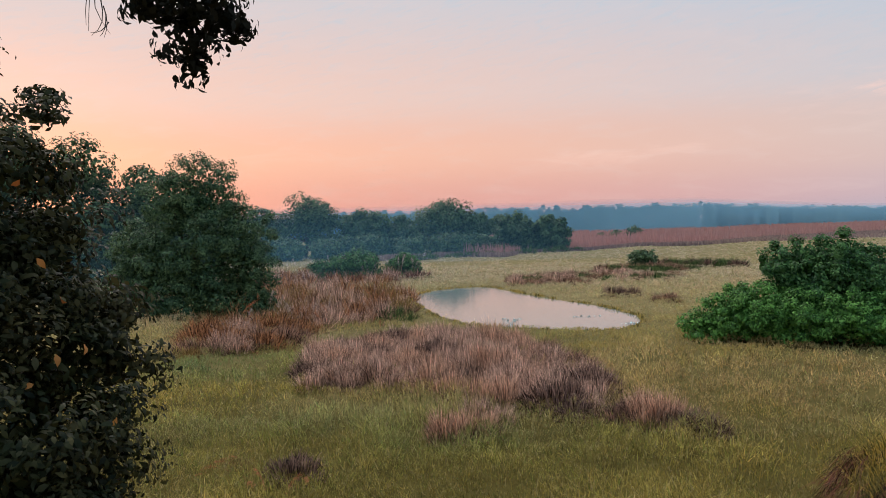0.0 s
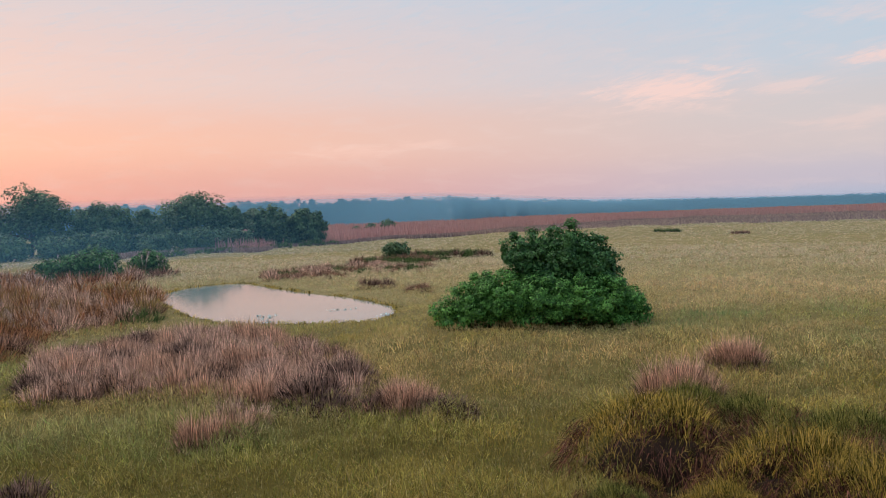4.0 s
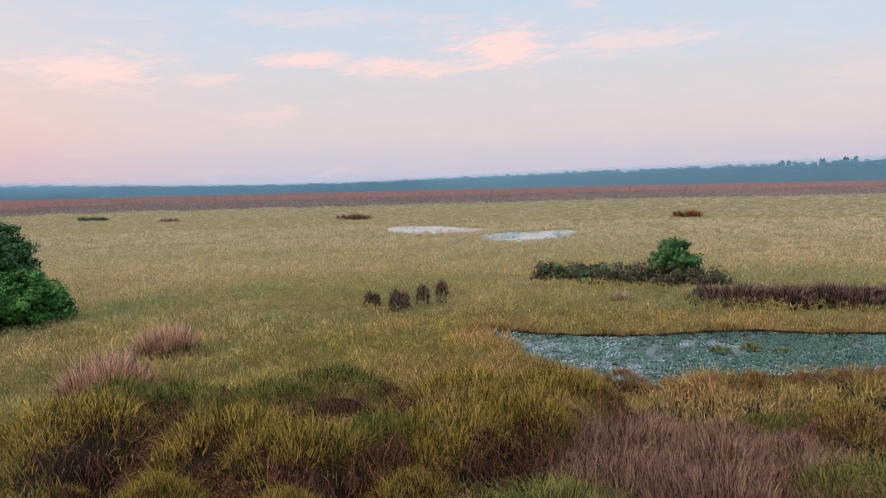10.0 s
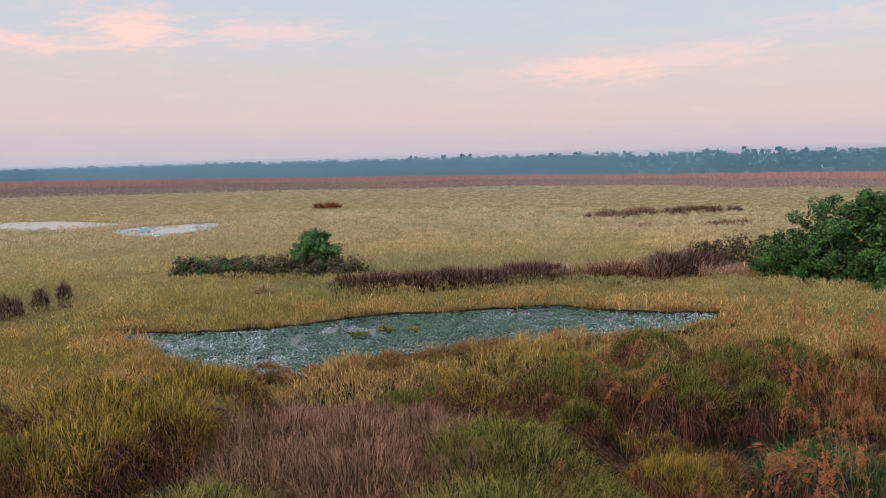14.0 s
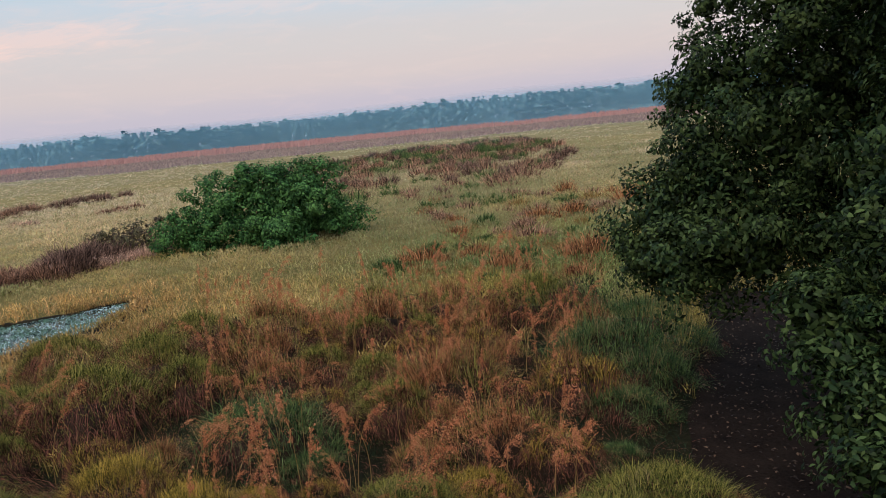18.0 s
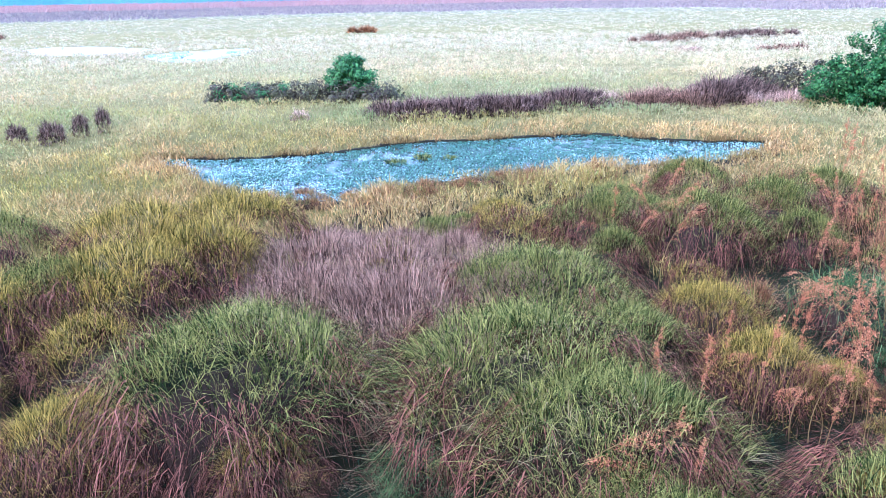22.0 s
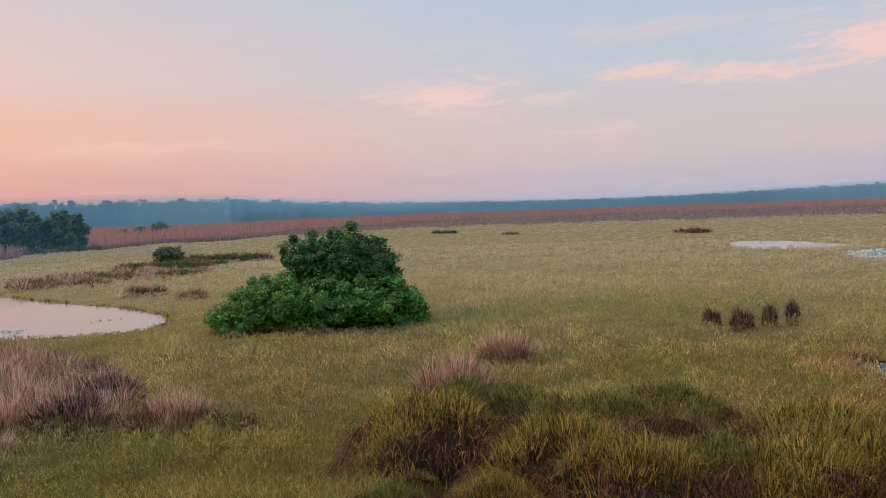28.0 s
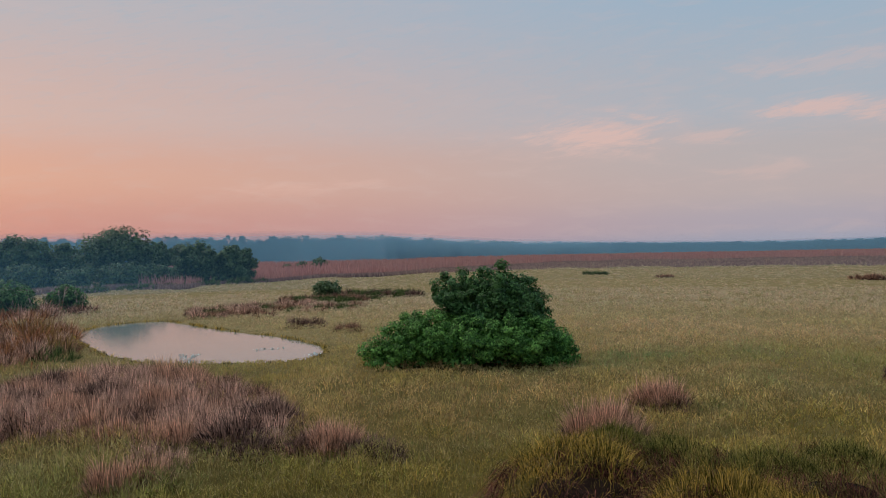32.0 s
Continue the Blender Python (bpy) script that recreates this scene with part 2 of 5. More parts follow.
M = dict(
    # soil between the tussocks: near-black, with the shade of the gaps in it
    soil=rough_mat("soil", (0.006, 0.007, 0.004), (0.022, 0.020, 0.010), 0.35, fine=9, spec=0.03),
    # core of the tussocks: near-black, standing for shade between the blades
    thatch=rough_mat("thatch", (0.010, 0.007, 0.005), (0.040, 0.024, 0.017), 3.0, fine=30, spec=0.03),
    dirt=rough_mat("path_dirt", (0.007, 0.0045, 0.004), (0.026, 0.017, 0.013), 1.5, fine=22, spec=0.03),
    bark=rough_mat("bark", (0.035, 0.028, 0.022), (0.12, 0.095, 0.07), 6, fine=50),
    twig=rough_mat("dry_twig", (0.10, 0.08, 0.07), (0.2, 0.16, 0.14), 9, fine=60),
    meadow=plant("meadow_grass", (0, 0, 0), (0, 0, 0), attr="tint", trans=0.35, val=0.45, spec=0.1),
    meadow_far=plant("meadow_grass_far", (0, 0, 0), (0, 0, 0), attr="tint", trans=0.35, val=0.12, spec=0.04),
    reed_far=plant("reed_field", (0.52, 0.26, 0.23), (0.44, 0.245, 0.22), noise_scale=0.012, val=0.14, spec=0.05),
    reed_low=plant("low_reeds", (0.25, 0.155, 0.150), (0.37, 0.26, 0.21), noise_scale=0.02, val=0.22),
    blade_green=plant("blade_green", (0.028, 0.068, 0.007), (0.255, 0.225, 0.062), noise_scale=5.5, val=0.9, mix=1.3, trans=0.3, spec=0.08),
    blade_yellow=plant("blade_yellow", (0.066, 0.082, 0.006), (0.430, 0.292, 0.066), noise_scale=5.5, val=0.9, mix=1.3, trans=0.3, spec=0.08),
    blade_straw=plant("blade_straw", (0.22, 0.15, 0.065), (0.40, 0.30, 0.16), noise_scale=1.0, val=0.5, trans=0.3, spec=0.1),
    blade_blue=plant("blade_bluegreen", (0.020, 0.070, 0.022), (0.125, 0.170, 0.058), noise_scale=3.5, val=0.7, mix=1.2, trans=0.25, spec=0.12),
    blade_dead=plant("blade_dead", (0.016, 0.006, 0.005), (0.190, 0.078, 0.052), noise_scale=4.5, val=0.85, mix=1.3, trans=0.2, spec=0.06),
    blade_brown=plant("blade_brown", (0.066, 0.034, 0.026), (0.38, 0.225, 0.155), noise_scale=4.5, val=0.85, mix=1.3, trans=0.25, spec=0.08),
    blade_pink=plant("blade_pink", (0.25, 0.145, 0.112), (0.68, 0.465, 0.355), noise_scale=2.0, val=0.75, mix=1.3, spec=0.12),
    blade_dark=plant("blade_dark", (0.050, 0.030, 0.026), (0.26, 0.165, 0.128), noise_scale=2.0, val=0.75, mix=1.3, spec=0.1),
    blade_blush=plant("blade_blush", (0.30, 0.165, 0.110), (0.66, 0.42, 0.295), noise_scale=2.0, val=0.7, mix=1.3, spec=0.1),
    blade_rust=plant("blade_rust", (0.130, 0.050, 0.024), (0.40, 0.195, 0.092), noise_scale=2.5, val=0.75, mix=1.3, spec=0.08),
    blade_gold=plant("blade_gold", (0.19, 0.105, 0.034), (0.33, 0.220, 0.080), noise_scale=2.0, val=0.55, mix=1.1),
    plume=plant("plume", (0.44, 0.140, 0.062), (0.58, 0.26, 0.135), noise_scale=0.8, val=0.5, trans=0.4, spec=0.08),
    plume_pale=plant("plume_pale", (0.42, 0.32, 0.28), (0.58, 0.47, 0.42), noise_scale=0.6, val=0.3, trans=0.45),
    leaf_bush=plant("leaf_bush", (0.050, 0.165, 0.036), (0.150, 0.330, 0.070), noise_scale=0.9, val=0.6, trans=0.3, spec=0.2),
    leaf_bush_dark=plant("leaf_bush_dark", (0.030, 0.105, 0.034), (0.092, 0.205, 0.058), noise_scale=0.9, val=0.55, trans=0.25),
    # broad tree and woods: green lightened and blued, some haze put into it
    leaf_tree=plant("leaf_tree", (0.040, 0.105, 0.056), (0.115, 0.175, 0.072), noise_scale=0.5, val=0.55, trans=0.25),
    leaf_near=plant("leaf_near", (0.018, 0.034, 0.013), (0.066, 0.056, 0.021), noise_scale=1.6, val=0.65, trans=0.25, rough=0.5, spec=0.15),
    # hanging leaves: backlit silhouette put into a near-black colour
    leaf_hang=plant("leaf_silhouette", (0.012, 0.014, 0.009), (0.026, 0.022, 0.014), noise_scale=1.2, val=0.4, trans=0.12, rough=0.7, spec=0.1),
    # trees over the path: green darkened for the shade they stand in
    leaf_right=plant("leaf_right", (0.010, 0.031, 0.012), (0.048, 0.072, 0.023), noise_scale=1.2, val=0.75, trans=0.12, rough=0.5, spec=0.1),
    leaf_round=plant("leaf_round", (0.022, 0.080, 0.026), (0.074, 0.165, 0.046), noise_scale=0.9, val=0.6, trans=0.2, spec=0.12),
    leaf_orange=plant("leaf_orange", (0.45, 0.13, 0.03), (0.55, 0.25, 0.06), noise_scale=2, val=0.3),
    leaf_fallen=plant("leaf_fallen", (0.040, 0.024, 0.018), (0.13, 0.080, 0.052), noise_scale=2, val=0.6, trans=0, spec=0.1),
    bramble=plant("bramble", (0.075, 0.045, 0.040), (0.10, 0.10, 0.045), noise_scale=0.7, val=0.5, trans=0.2),
    # dark green of low herbs, with the shade of the gaps put into it
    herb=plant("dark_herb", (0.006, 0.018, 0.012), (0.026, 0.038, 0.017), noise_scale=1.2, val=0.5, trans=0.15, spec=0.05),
    # far crowns: blue of the distance haze put into their green
    forest=plant("hazed_forest_crowns", (0.020, 0.060, 0.068), (0.125, 0.205, 0.210), noise_scale=0.14, val=0.5, mix=0.7, trans=0.1, spec=0.05),
    pond=water_mat("pond_water", (0.20, 0.25, 0.24), 0.07, 0.11),
    lagoon=water_mat("lagoon_water", (0.012, 0.034, 0.034), 0.06, 0.10),
    mud=rough_mat("mud", (0.010, 0.009, 0.006), (0.030, 0.024, 0.015), 2.0, fine=14, spec=0.1),
    pad=plant("floating_leaf", (0.030, 0.090, 0.052), (0.090, 0.165, 0.105), noise_scale=0.5, val=0.6, trans=0.1, rough=0.5, spec=0.2),
    # pale leaves: the sky they reflect is put into a blue-white colour
    pad_pale=plant("sheen_floating_leaf", (0.24, 0.36, 0.36), (0.50, 0.64, 0.64), noise_scale=0.5, val=0.5, trans=0.1, rough=0.5, spec=0.2),
)


# ---- geometry helpers ----
rng = np.random.default_rng(7)


def tri_mesh(name, verts, tris, material, tint=None):
    me = bpy.data.meshes.new(name)
    verts, tris = np.ascontiguousarray(verts, dtype=np.float32), np.ascontiguousarray(tris, dtype=np.int32)
    me.vertices.add(len(verts))
    me.vertices.foreach_set("co", verts.ravel())
    me.loops.add(tris.size)
    me.loops.foreach_set("vertex_index", tris.ravel())
    me.polygons.add(len(tris))
    me.polygons.foreach_set("loop_start", np.arange(0, tris.size, 3, dtype=np.int32))
    me.update(calc_edges=True)
    if tint is not None:
        a = me.color_attributes.new("tint", "FLOAT_COLOR", "POINT")
        a.data.foreach_set("color", np.concatenate([tint, np.ones((len(tint), 1))], 1).astype(np.float32).ravel())
    me.materials.append(material)
    return me


def join(*sets):
    vs, fs, k = [], [], 0
    for v, f in sets:
        vs.append(v)
        fs.append(f + k)
        k += len(v)
    return np.concatenate(vs), np.concatenate(fs)


def part(name, data, material, parent, label=""):
    """Links one mesh (vertices and triangles) under a thing or a part."""
    ob = new(name, tri_mesh(name, data[0], data[1], material))
    ob.parent = parent
    return tagged(ob, label)


def empty(name, x, y, z=0.0, rz=0.0):
    ob = new(name)
    ob.empty_display_size = 0.2
    ob.matrix_basis = pose(x, y, z, 0, 0, rz)
    return ob


def blades(base, height, width, lean, turn, seg=2, droop=0.0, face=None):
    """Tapered, bent blades: base places, heights, widths, tip's sideways way and its direction."""
    n = len(base)
    if face is None:
        face = rng.uniform(0, np.pi, n)
    side = np.stack([np.cos(face), np.sin(face), np.zeros(n)], 1) * (width / 2)[:, None]
    way = np.stack([np.cos(turn), np.sin(turn), np.zeros(n)], 1) * lean[:, None]
    rows = []
    for k in range(seg):
        s = k / seg
        w = 1.0 - 0.55 * s if seg > 1 else 1.0
        p = base + way * (s ** 1.8) + np.stack([np.zeros(n), np.zeros(n), height * (s - droop * s * s)], 1)
        rows += [p - side * w, p + side * w]
    rows.append(base + way + np.stack([np.zeros(n), np.zeros(n), height * (1 - droop)], 1))
    per = len(rows)
    v = np.stack(rows, 1).reshape(-1, 3)
    t = []
    for k in range(seg - 1):
        a = 2 * k
        t += [(a, a + 1, a + 3), (a, a + 3, a + 2)]
    a = 2 * (seg - 1)
    t.append((a, a + 1, a + 2))
    f = (np.arange(n)[:, None, None] * per + np.array(t)[None]).reshape(-1, 3)
    return v, f


def leaves(place, normal, size, aspect=0.45, shape="oval"):
    """Leaves folded along the midrib, at places, facing the normals, each turned at random."""
    n = len(place)
    normal = normal / np.maximum(np.linalg.norm(normal, axis=1, keepdims=True), 1e-6)
    r = rng.normal(size=(n, 3))
    r[:, 2] -= 0.5
    u = r - normal * (r * normal).sum(1, keepdims=True)
    u /= np.maximum(np.linalg.norm(u, axis=1, keepdims=True), 1e-6)
    w = np.cross(normal, u)
    L, W = size[:, None], (size * aspect)[:, None]
    a = place - u * L * 0.5
    tip = place + u * L * 0.5 - normal * L * 0.12
    if shape == "oval":
        m1, m2 = place - u * L * 0.12, place + u * L * 0.2
        up = normal * W * 0.22
        pts = [a, m1 - w * W * 0.5 + up, m1 + w * W * 0.5 + up, m2 - w * W * 0.38 + up, m2 + w * W * 0.38 + up, tip]
        t = [(0, 1, 2), (1, 3, 2), (2, 3, 4), (3, 5, 4)]
    else:
        up = normal * W * 0.25
        pts = [a, place - w * W * 0.5 + up, place + w * W * 0.5 + up, tip]
        t = [(0, 1, 2), (1, 3, 2)]
    v = np.stack(pts, 1).reshape(-1, 3)
    f = (np.arange(n)[:, None, None] * len(pts) + np.array(t)[None]).reshape(-1, 3)
    return v, f


def ball_dirs(n):
    d = rng.normal(size=(n, 3))
    return d / np.linalg.norm(d, axis=1, keepdims=True)


def crown(lobes, n, size, clump=0.0, clumps=60, aspect=0.45, shape="oval", inner=0.5, floor=0.05, up=0.6):
    """A crown of leaves: lobes are (x, y, z, rx, ry, rz); leaves sit in clumps on the lobes' skins, some inside."""
    lobes = np.array(lobes, dtype=float)
    wgt = (lobes[:, 3] * lobes[:, 4] + lobes[:, 4] * lobes[:, 5] + lobes[:, 3] * lobes[:, 5])
    which = rng.choice(len(lobes), clumps, p=wgt / wgt.sum())
    d = ball_dirs(clumps)
    d[:, 2] = np.where(d[:, 2] < -0.8, -d[:, 2], d[:, 2])
    rad = rng.uniform(0.82, 1.06, clumps)
    cc = lobes[which, :3] + d * lobes[which, 3:] * rad[:, None]
    r = clump or 0.28 * float(np.mean(lobes[:, 3:]))
    k = rng.integers(0, clumps, n)
    off = ball_dirs(n) * (r * rng.uniform(0.2, 1.0, n) ** 0.6 * rng.uniform(0.6, 1.25, clumps)[k])[:, None] * np.array([1, 1, 0.75])
    p = cc[k] + off
    nm = d[k] * 0.8 + off / r * 0.9 + np.array([0, 0, up]) + rng.normal(size=(n, 3)) * 0.45
    ni = int(n * inner)
    w2 = rng.choice(len(lobes), ni, p=wgt / wgt.sum())
    d2 = ball_dirs(ni)
    p2 = lobes[w2, :3] + d2 * lobes[w2, 3:] * (rng.uniform(0.25, 0.88, ni))[:, None]
    p, nm = np.concatenate([p, p2]), np.concatenate([nm, d2 + rng.normal(size=(ni, 3)) * 0.5])
    s = size * rng.uniform(0.6, 1.35, len(p))
    s[n:] *= 1.35
    ok = p[:, 2] > floor
    return leaves(p[ok], nm[ok], s[ok], aspect, shape)


def tube(points, radii, sides=7):
    pts, v, f = [Vector(p) for p in points], [], []
    for i, (p, r) in enumerate(zip(pts, radii)):
        t = (pts[min(i + 1, len(pts) - 1)] - pts[max(i - 1, 0)]).normalized()
        a = t.orthogonal().normalized()
        b = t.cross(a)
        for k in range(sides):
            q = 2 * math.pi * k / sides
            v.append(p + (a * math.cos(q) + b * math.sin(q)) * r)
    for i in range(len(pts) - 1):
        for k in range(sides):
            a, b = i * sides + k, i * sides + (k + 1) % sides
            f += [(a, b, b + sides), (a, b + sides, a + sides)]
    n = len(v)
    v += [pts[0], pts[-1]]
    for k in range(sides):
        f += [(n, (k + 1) % sides, k), (n + 1, n - sides + k, n - sides + (k + 1) % sides)]
    return np.array([tuple(p) for p in v]), np.array(f)


def limb(a, b, r0, r1, bend=0.12, steps=6):
    """A bent, tapering limb from a to b."""
    a, b = np.array(a, float), np.array(b, float)
    side = rng.normal(size=3) * np.linalg.norm(b - a) * bend
    s = np.linspace(0, 1, steps)
    pts = [a + (b - a) * t + side * math.sin(math.pi * t) for t in s]
    return tube(pts, [r0 + (r1 - r0) * t for t in s])


def vnoise(x, y, scale, seed=0):
    """Smooth noise in the plane, 0 to 1."""
    g = np.random.default_rng(1000 + seed).uniform(0, 1, (256, 256))
    u, v = x / scale + 512, y / scale + 512
    i, j = np.floor(u).astype(int), np.floor(v).astype(int)
    a, b = u - i, v - j
    a, b = a * a * (3 - 2 * a), b * b * (3 - 2 * b)
    i, j, i1, j1 = i % 256, j % 256, (i + 1) % 256, (j + 1) % 256
    return (g[i, j] * (1 - a) + g[i1, j] * a) * (1 - b) + (g[i, j1] * (1 - a) + g[i1, j1] * a) * b


def smooth_outline(pts, per=8, rough=0.0):
    pts = np.array(pts, float)
    n = len(pts)
    out = []
    for i in range(n):
        p0, p1, p2, p3 = pts[i - 1], pts[i], pts[(i + 1) % n], pts[(i + 2) % n]
        for k in range(per):
            t = k / per
            out.append(0.5 * (2 * p1 + (p2 - p0) * t + (2 * p0 - 5 * p1 + 4 * p2 - p3) * t * t + (3 * p1 - p0 - 3 * p2 + p3) * t ** 3))
    out = np.array(out)
    return out + rng.normal(size=out.shape) * rough


def inside(poly, x, y):
    r = np.zeros(len(x), bool)
    for (x0, y0), (x1, y1) in zip(poly, np.roll(poly, -1, axis=0)):
        c = (y0 > y) != (y1 > y)
        r ^= c & (x < (x1 - x0) * (y - y0) / (y1 - y0 + 1e-12) + x0)
    return r


def within(poly, x, y):
    """The same for one place."""
    r = False
    x1, y1 = poly[-1]
    for x0, y0 in poly:
        if (y0 > y) != (y1 > y) and x < (x1 - x0) * (y - y0) / (y1 - y0) + x0:
            r = not r
        x1, y1 = x0, y0
    return r


def edge_dist(poly, x, y):
    d = np.full(len(x), 1e9)
    for (x0, y0), (x1, y1) in zip(poly, np.roll(poly, -1, axis=0)):
        dx, dy = x1 - x0, y1 - y0
        t = np.clip(((x - x0) * dx + (y - y0) * dy) / (dx * dx + dy * dy + 1e-9), 0, 1)
        d = np.minimum(d, np.hypot(x - x0 - t * dx, y - y0 - t * dy))
    return d


# ---- ground, water, path ----
POND = smooth_outline([(-0.6, 69.9), (2.2, 76.0), (6.4, 77.1), (8.4, 70.0), (9.9, 64.0), (12.7, 56.2), (13.7, 50.0), (13.3, 46.6), (11.6, 43.6), (9.6, 43.2), (7.2, 44.4),
                       (5.0, 45.6), (2.4, 48.6), (0.6, 54.6), (-0.6, 63.0)], 6, 0.10)
LAGOON = smooth_outline([(28.0, 14.2), (28.2, 11.2), (28.8, 9.0), (30.3, 6.6), (31.5, 5.2), (32.3, 2.0), (33.5, -1.4), (33.7, -3.2), (32.6, -5.0), (32.2, -7.0),
                         (31.8, -9.4), (29.2, -7.8), (27.8, -4.8), (26.5, -1.0), (25.1, 2.4), (23.6, 4.4), (22.2, 5.6), (22.8, 8.2), (24.0, 10.2), (26.1, 12.1)], 6, 0.06)
POOL_A = smooth_outline([(98, 64), (101, 58), (94.5, 46.5), (87, 47), (84, 52), (89, 59)], 6, 0.12)
POOL_B = smooth_outline([(83, 41.5), (88.5, 40), (94, 34), (85, 31), (74, 32.0), (76, 37)], 6, 0.12)


def ground_sheet():
    rad = np.concatenate([[0], np.geomspace(3, 4500, 60)])
    ang = np.linspace(0, 2 * np.pi, 145)[:-1]
    v = [(0, 0, 0)]
    for r in rad[1:]:
        for a in ang:
            v.append((r * math.sin(a), r * math.cos(a), 0))
    v, n, f = np.array(v), len(ang), []
    for k in range(n):
        f.append((0, 1 + (k + 1) % n, 1 + k))
    for i in range(len(rad) - 2):
        a, b = 1 + i * n, 1 + (i + 1) * n
        for k in range(n):
            q = (k + 1) % n
            f += [(a + k, a + q, b + q), (a + k, b + q, b + k)]
    ob = new("ground", tri_mesh("ground", v, np.array(f), M["ground"]))
    tagged(ob, "flat marshy soil under the grass of the floodplain", "ground", kind="structure")


def sheet(name, outline, z, material, label, category):
    bm = bmesh.new()
    bm.faces.new([bm.verts.new((x, y, z)) for x, y in outline])
    bmesh.ops.triangulate(bm, faces=bm.faces[:])
    bmesh.ops.recalc_face_normals(bm, faces=bm.faces[:])
    if sum(f.normal.z for f in bm.faces) < 0:
        bmesh.ops.reverse_faces(bm, faces=bm.faces[:])
    me = bpy.data.meshes.new(name)
    bm.to_mesh(me)
    bm.free()
    me.materials.append(material)
    return tagged(new(name, me), label, category, kind="structure")


def ground_mat():
    m, n, l, b, out = shader("ground_soil")
    geo = n.new("ShaderNodeNewGeometry")
    t1, t2, t3 = (n.new("ShaderNodeTexNoise") for _ in range(3))
    for t, s, d in ((t1, 0.03, 5), (t2, 0.6, 6), (t3, 9.0, 4)):
        t.inputs["Scale"].default_value, t.inputs["Detail"].default_value = s, d
        l.new(geo.outputs["Position"], t.inputs["Vector"])
    mx = n.new("ShaderNodeMix")
    mx.data_type = "RGBA"
    l.new(t1.outputs[0], mx.inputs[0])
    mx.inputs[6].default_value, mx.inputs[7].default_value = (0.280, 0.225, 0.110, 1), (0.225, 0.190, 0.080, 1)
    # darker near the lookout, paler far out: gap shade and haze put into the colour
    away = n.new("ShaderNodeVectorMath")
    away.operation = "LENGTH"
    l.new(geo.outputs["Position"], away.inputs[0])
    # dry and wet here only mean far and near
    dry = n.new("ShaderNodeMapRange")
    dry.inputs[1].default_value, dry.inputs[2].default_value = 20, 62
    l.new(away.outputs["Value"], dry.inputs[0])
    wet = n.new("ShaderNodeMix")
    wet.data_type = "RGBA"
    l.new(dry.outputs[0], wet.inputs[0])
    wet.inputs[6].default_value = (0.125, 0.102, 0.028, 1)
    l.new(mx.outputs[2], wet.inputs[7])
    s = n.new("ShaderNodeMath")
    s.operation = "ADD"
    l.new(t2.outputs[0], s.inputs[0])
    l.new(t3.outputs[0], s.inputs[1])
    mr = n.new("ShaderNodeMapRange")
    mr.inputs[1].default_value, mr.inputs[2].default_value = 0.7, 1.3
    mr.inputs[3].default_value, mr.inputs[4].default_value = 0.7, 1.08
    l.new(s.outputs[0], mr.inputs[0])
    hs = n.new("ShaderNodeHueSaturation")
    l.new(wet.outputs[2], hs.inputs["Color"])
    l.new(mr.outputs[0], hs.inputs["Value"])
    l.new(hs.outputs[0], b.inputs["Base Color"])
    b.inputs["Roughness"].default_value, b.inputs["Specular IOR Level"].default_value = 0.95, 0.02
    bp = n.new("ShaderNodeBump")
    bp.inputs["Strength"].default_value, bp.inputs["Distance"].default_value = 0.6, 0.1
    l.new(s.outputs[0], bp.inputs["Height"])
    l.new(bp.outputs[0], b.inputs["Normal"])
    return m


M["ground"] = ground_mat()
ground_sheet()
sheet("pond_water", POND, 0.03, M["pond"], "still pond water mirroring the pale pink evening sky", "water")
sheet("lagoon_water", LAGOON, 0.03, M["lagoon"], "dark still water covered with floating leaves", "water")
sheet("pool_water", POOL_A, 0.03, M["pond"], "shallow pool mirroring the bright sky in the meadow", "water")
sheet("pool_water", POOL_B, 0.03, M["pond"], "shallow pool mirroring the bright sky in the meadow", "water")
PATHWAY = smooth_outline([(13.0, -21), (10.2, -15.6), (8.5, -12.2), (6.4, -9.4), (5.0, -7.5), (2.8, -8.6), (4.0, -12), (6.4, -16.5), (7.5, -21)], 6, 0.1)
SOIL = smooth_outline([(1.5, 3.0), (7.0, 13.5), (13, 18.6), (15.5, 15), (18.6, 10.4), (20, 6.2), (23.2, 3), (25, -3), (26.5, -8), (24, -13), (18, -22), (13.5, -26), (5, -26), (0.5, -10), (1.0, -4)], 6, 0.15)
# dark sheet: shade between the tussocks put into the ground's colour
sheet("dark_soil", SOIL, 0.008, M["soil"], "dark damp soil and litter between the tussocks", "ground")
sheet("dirt_path", PATHWAY, 0.02, M["dirt"], "bare dark earth path strewn with fallen leaves", "path")


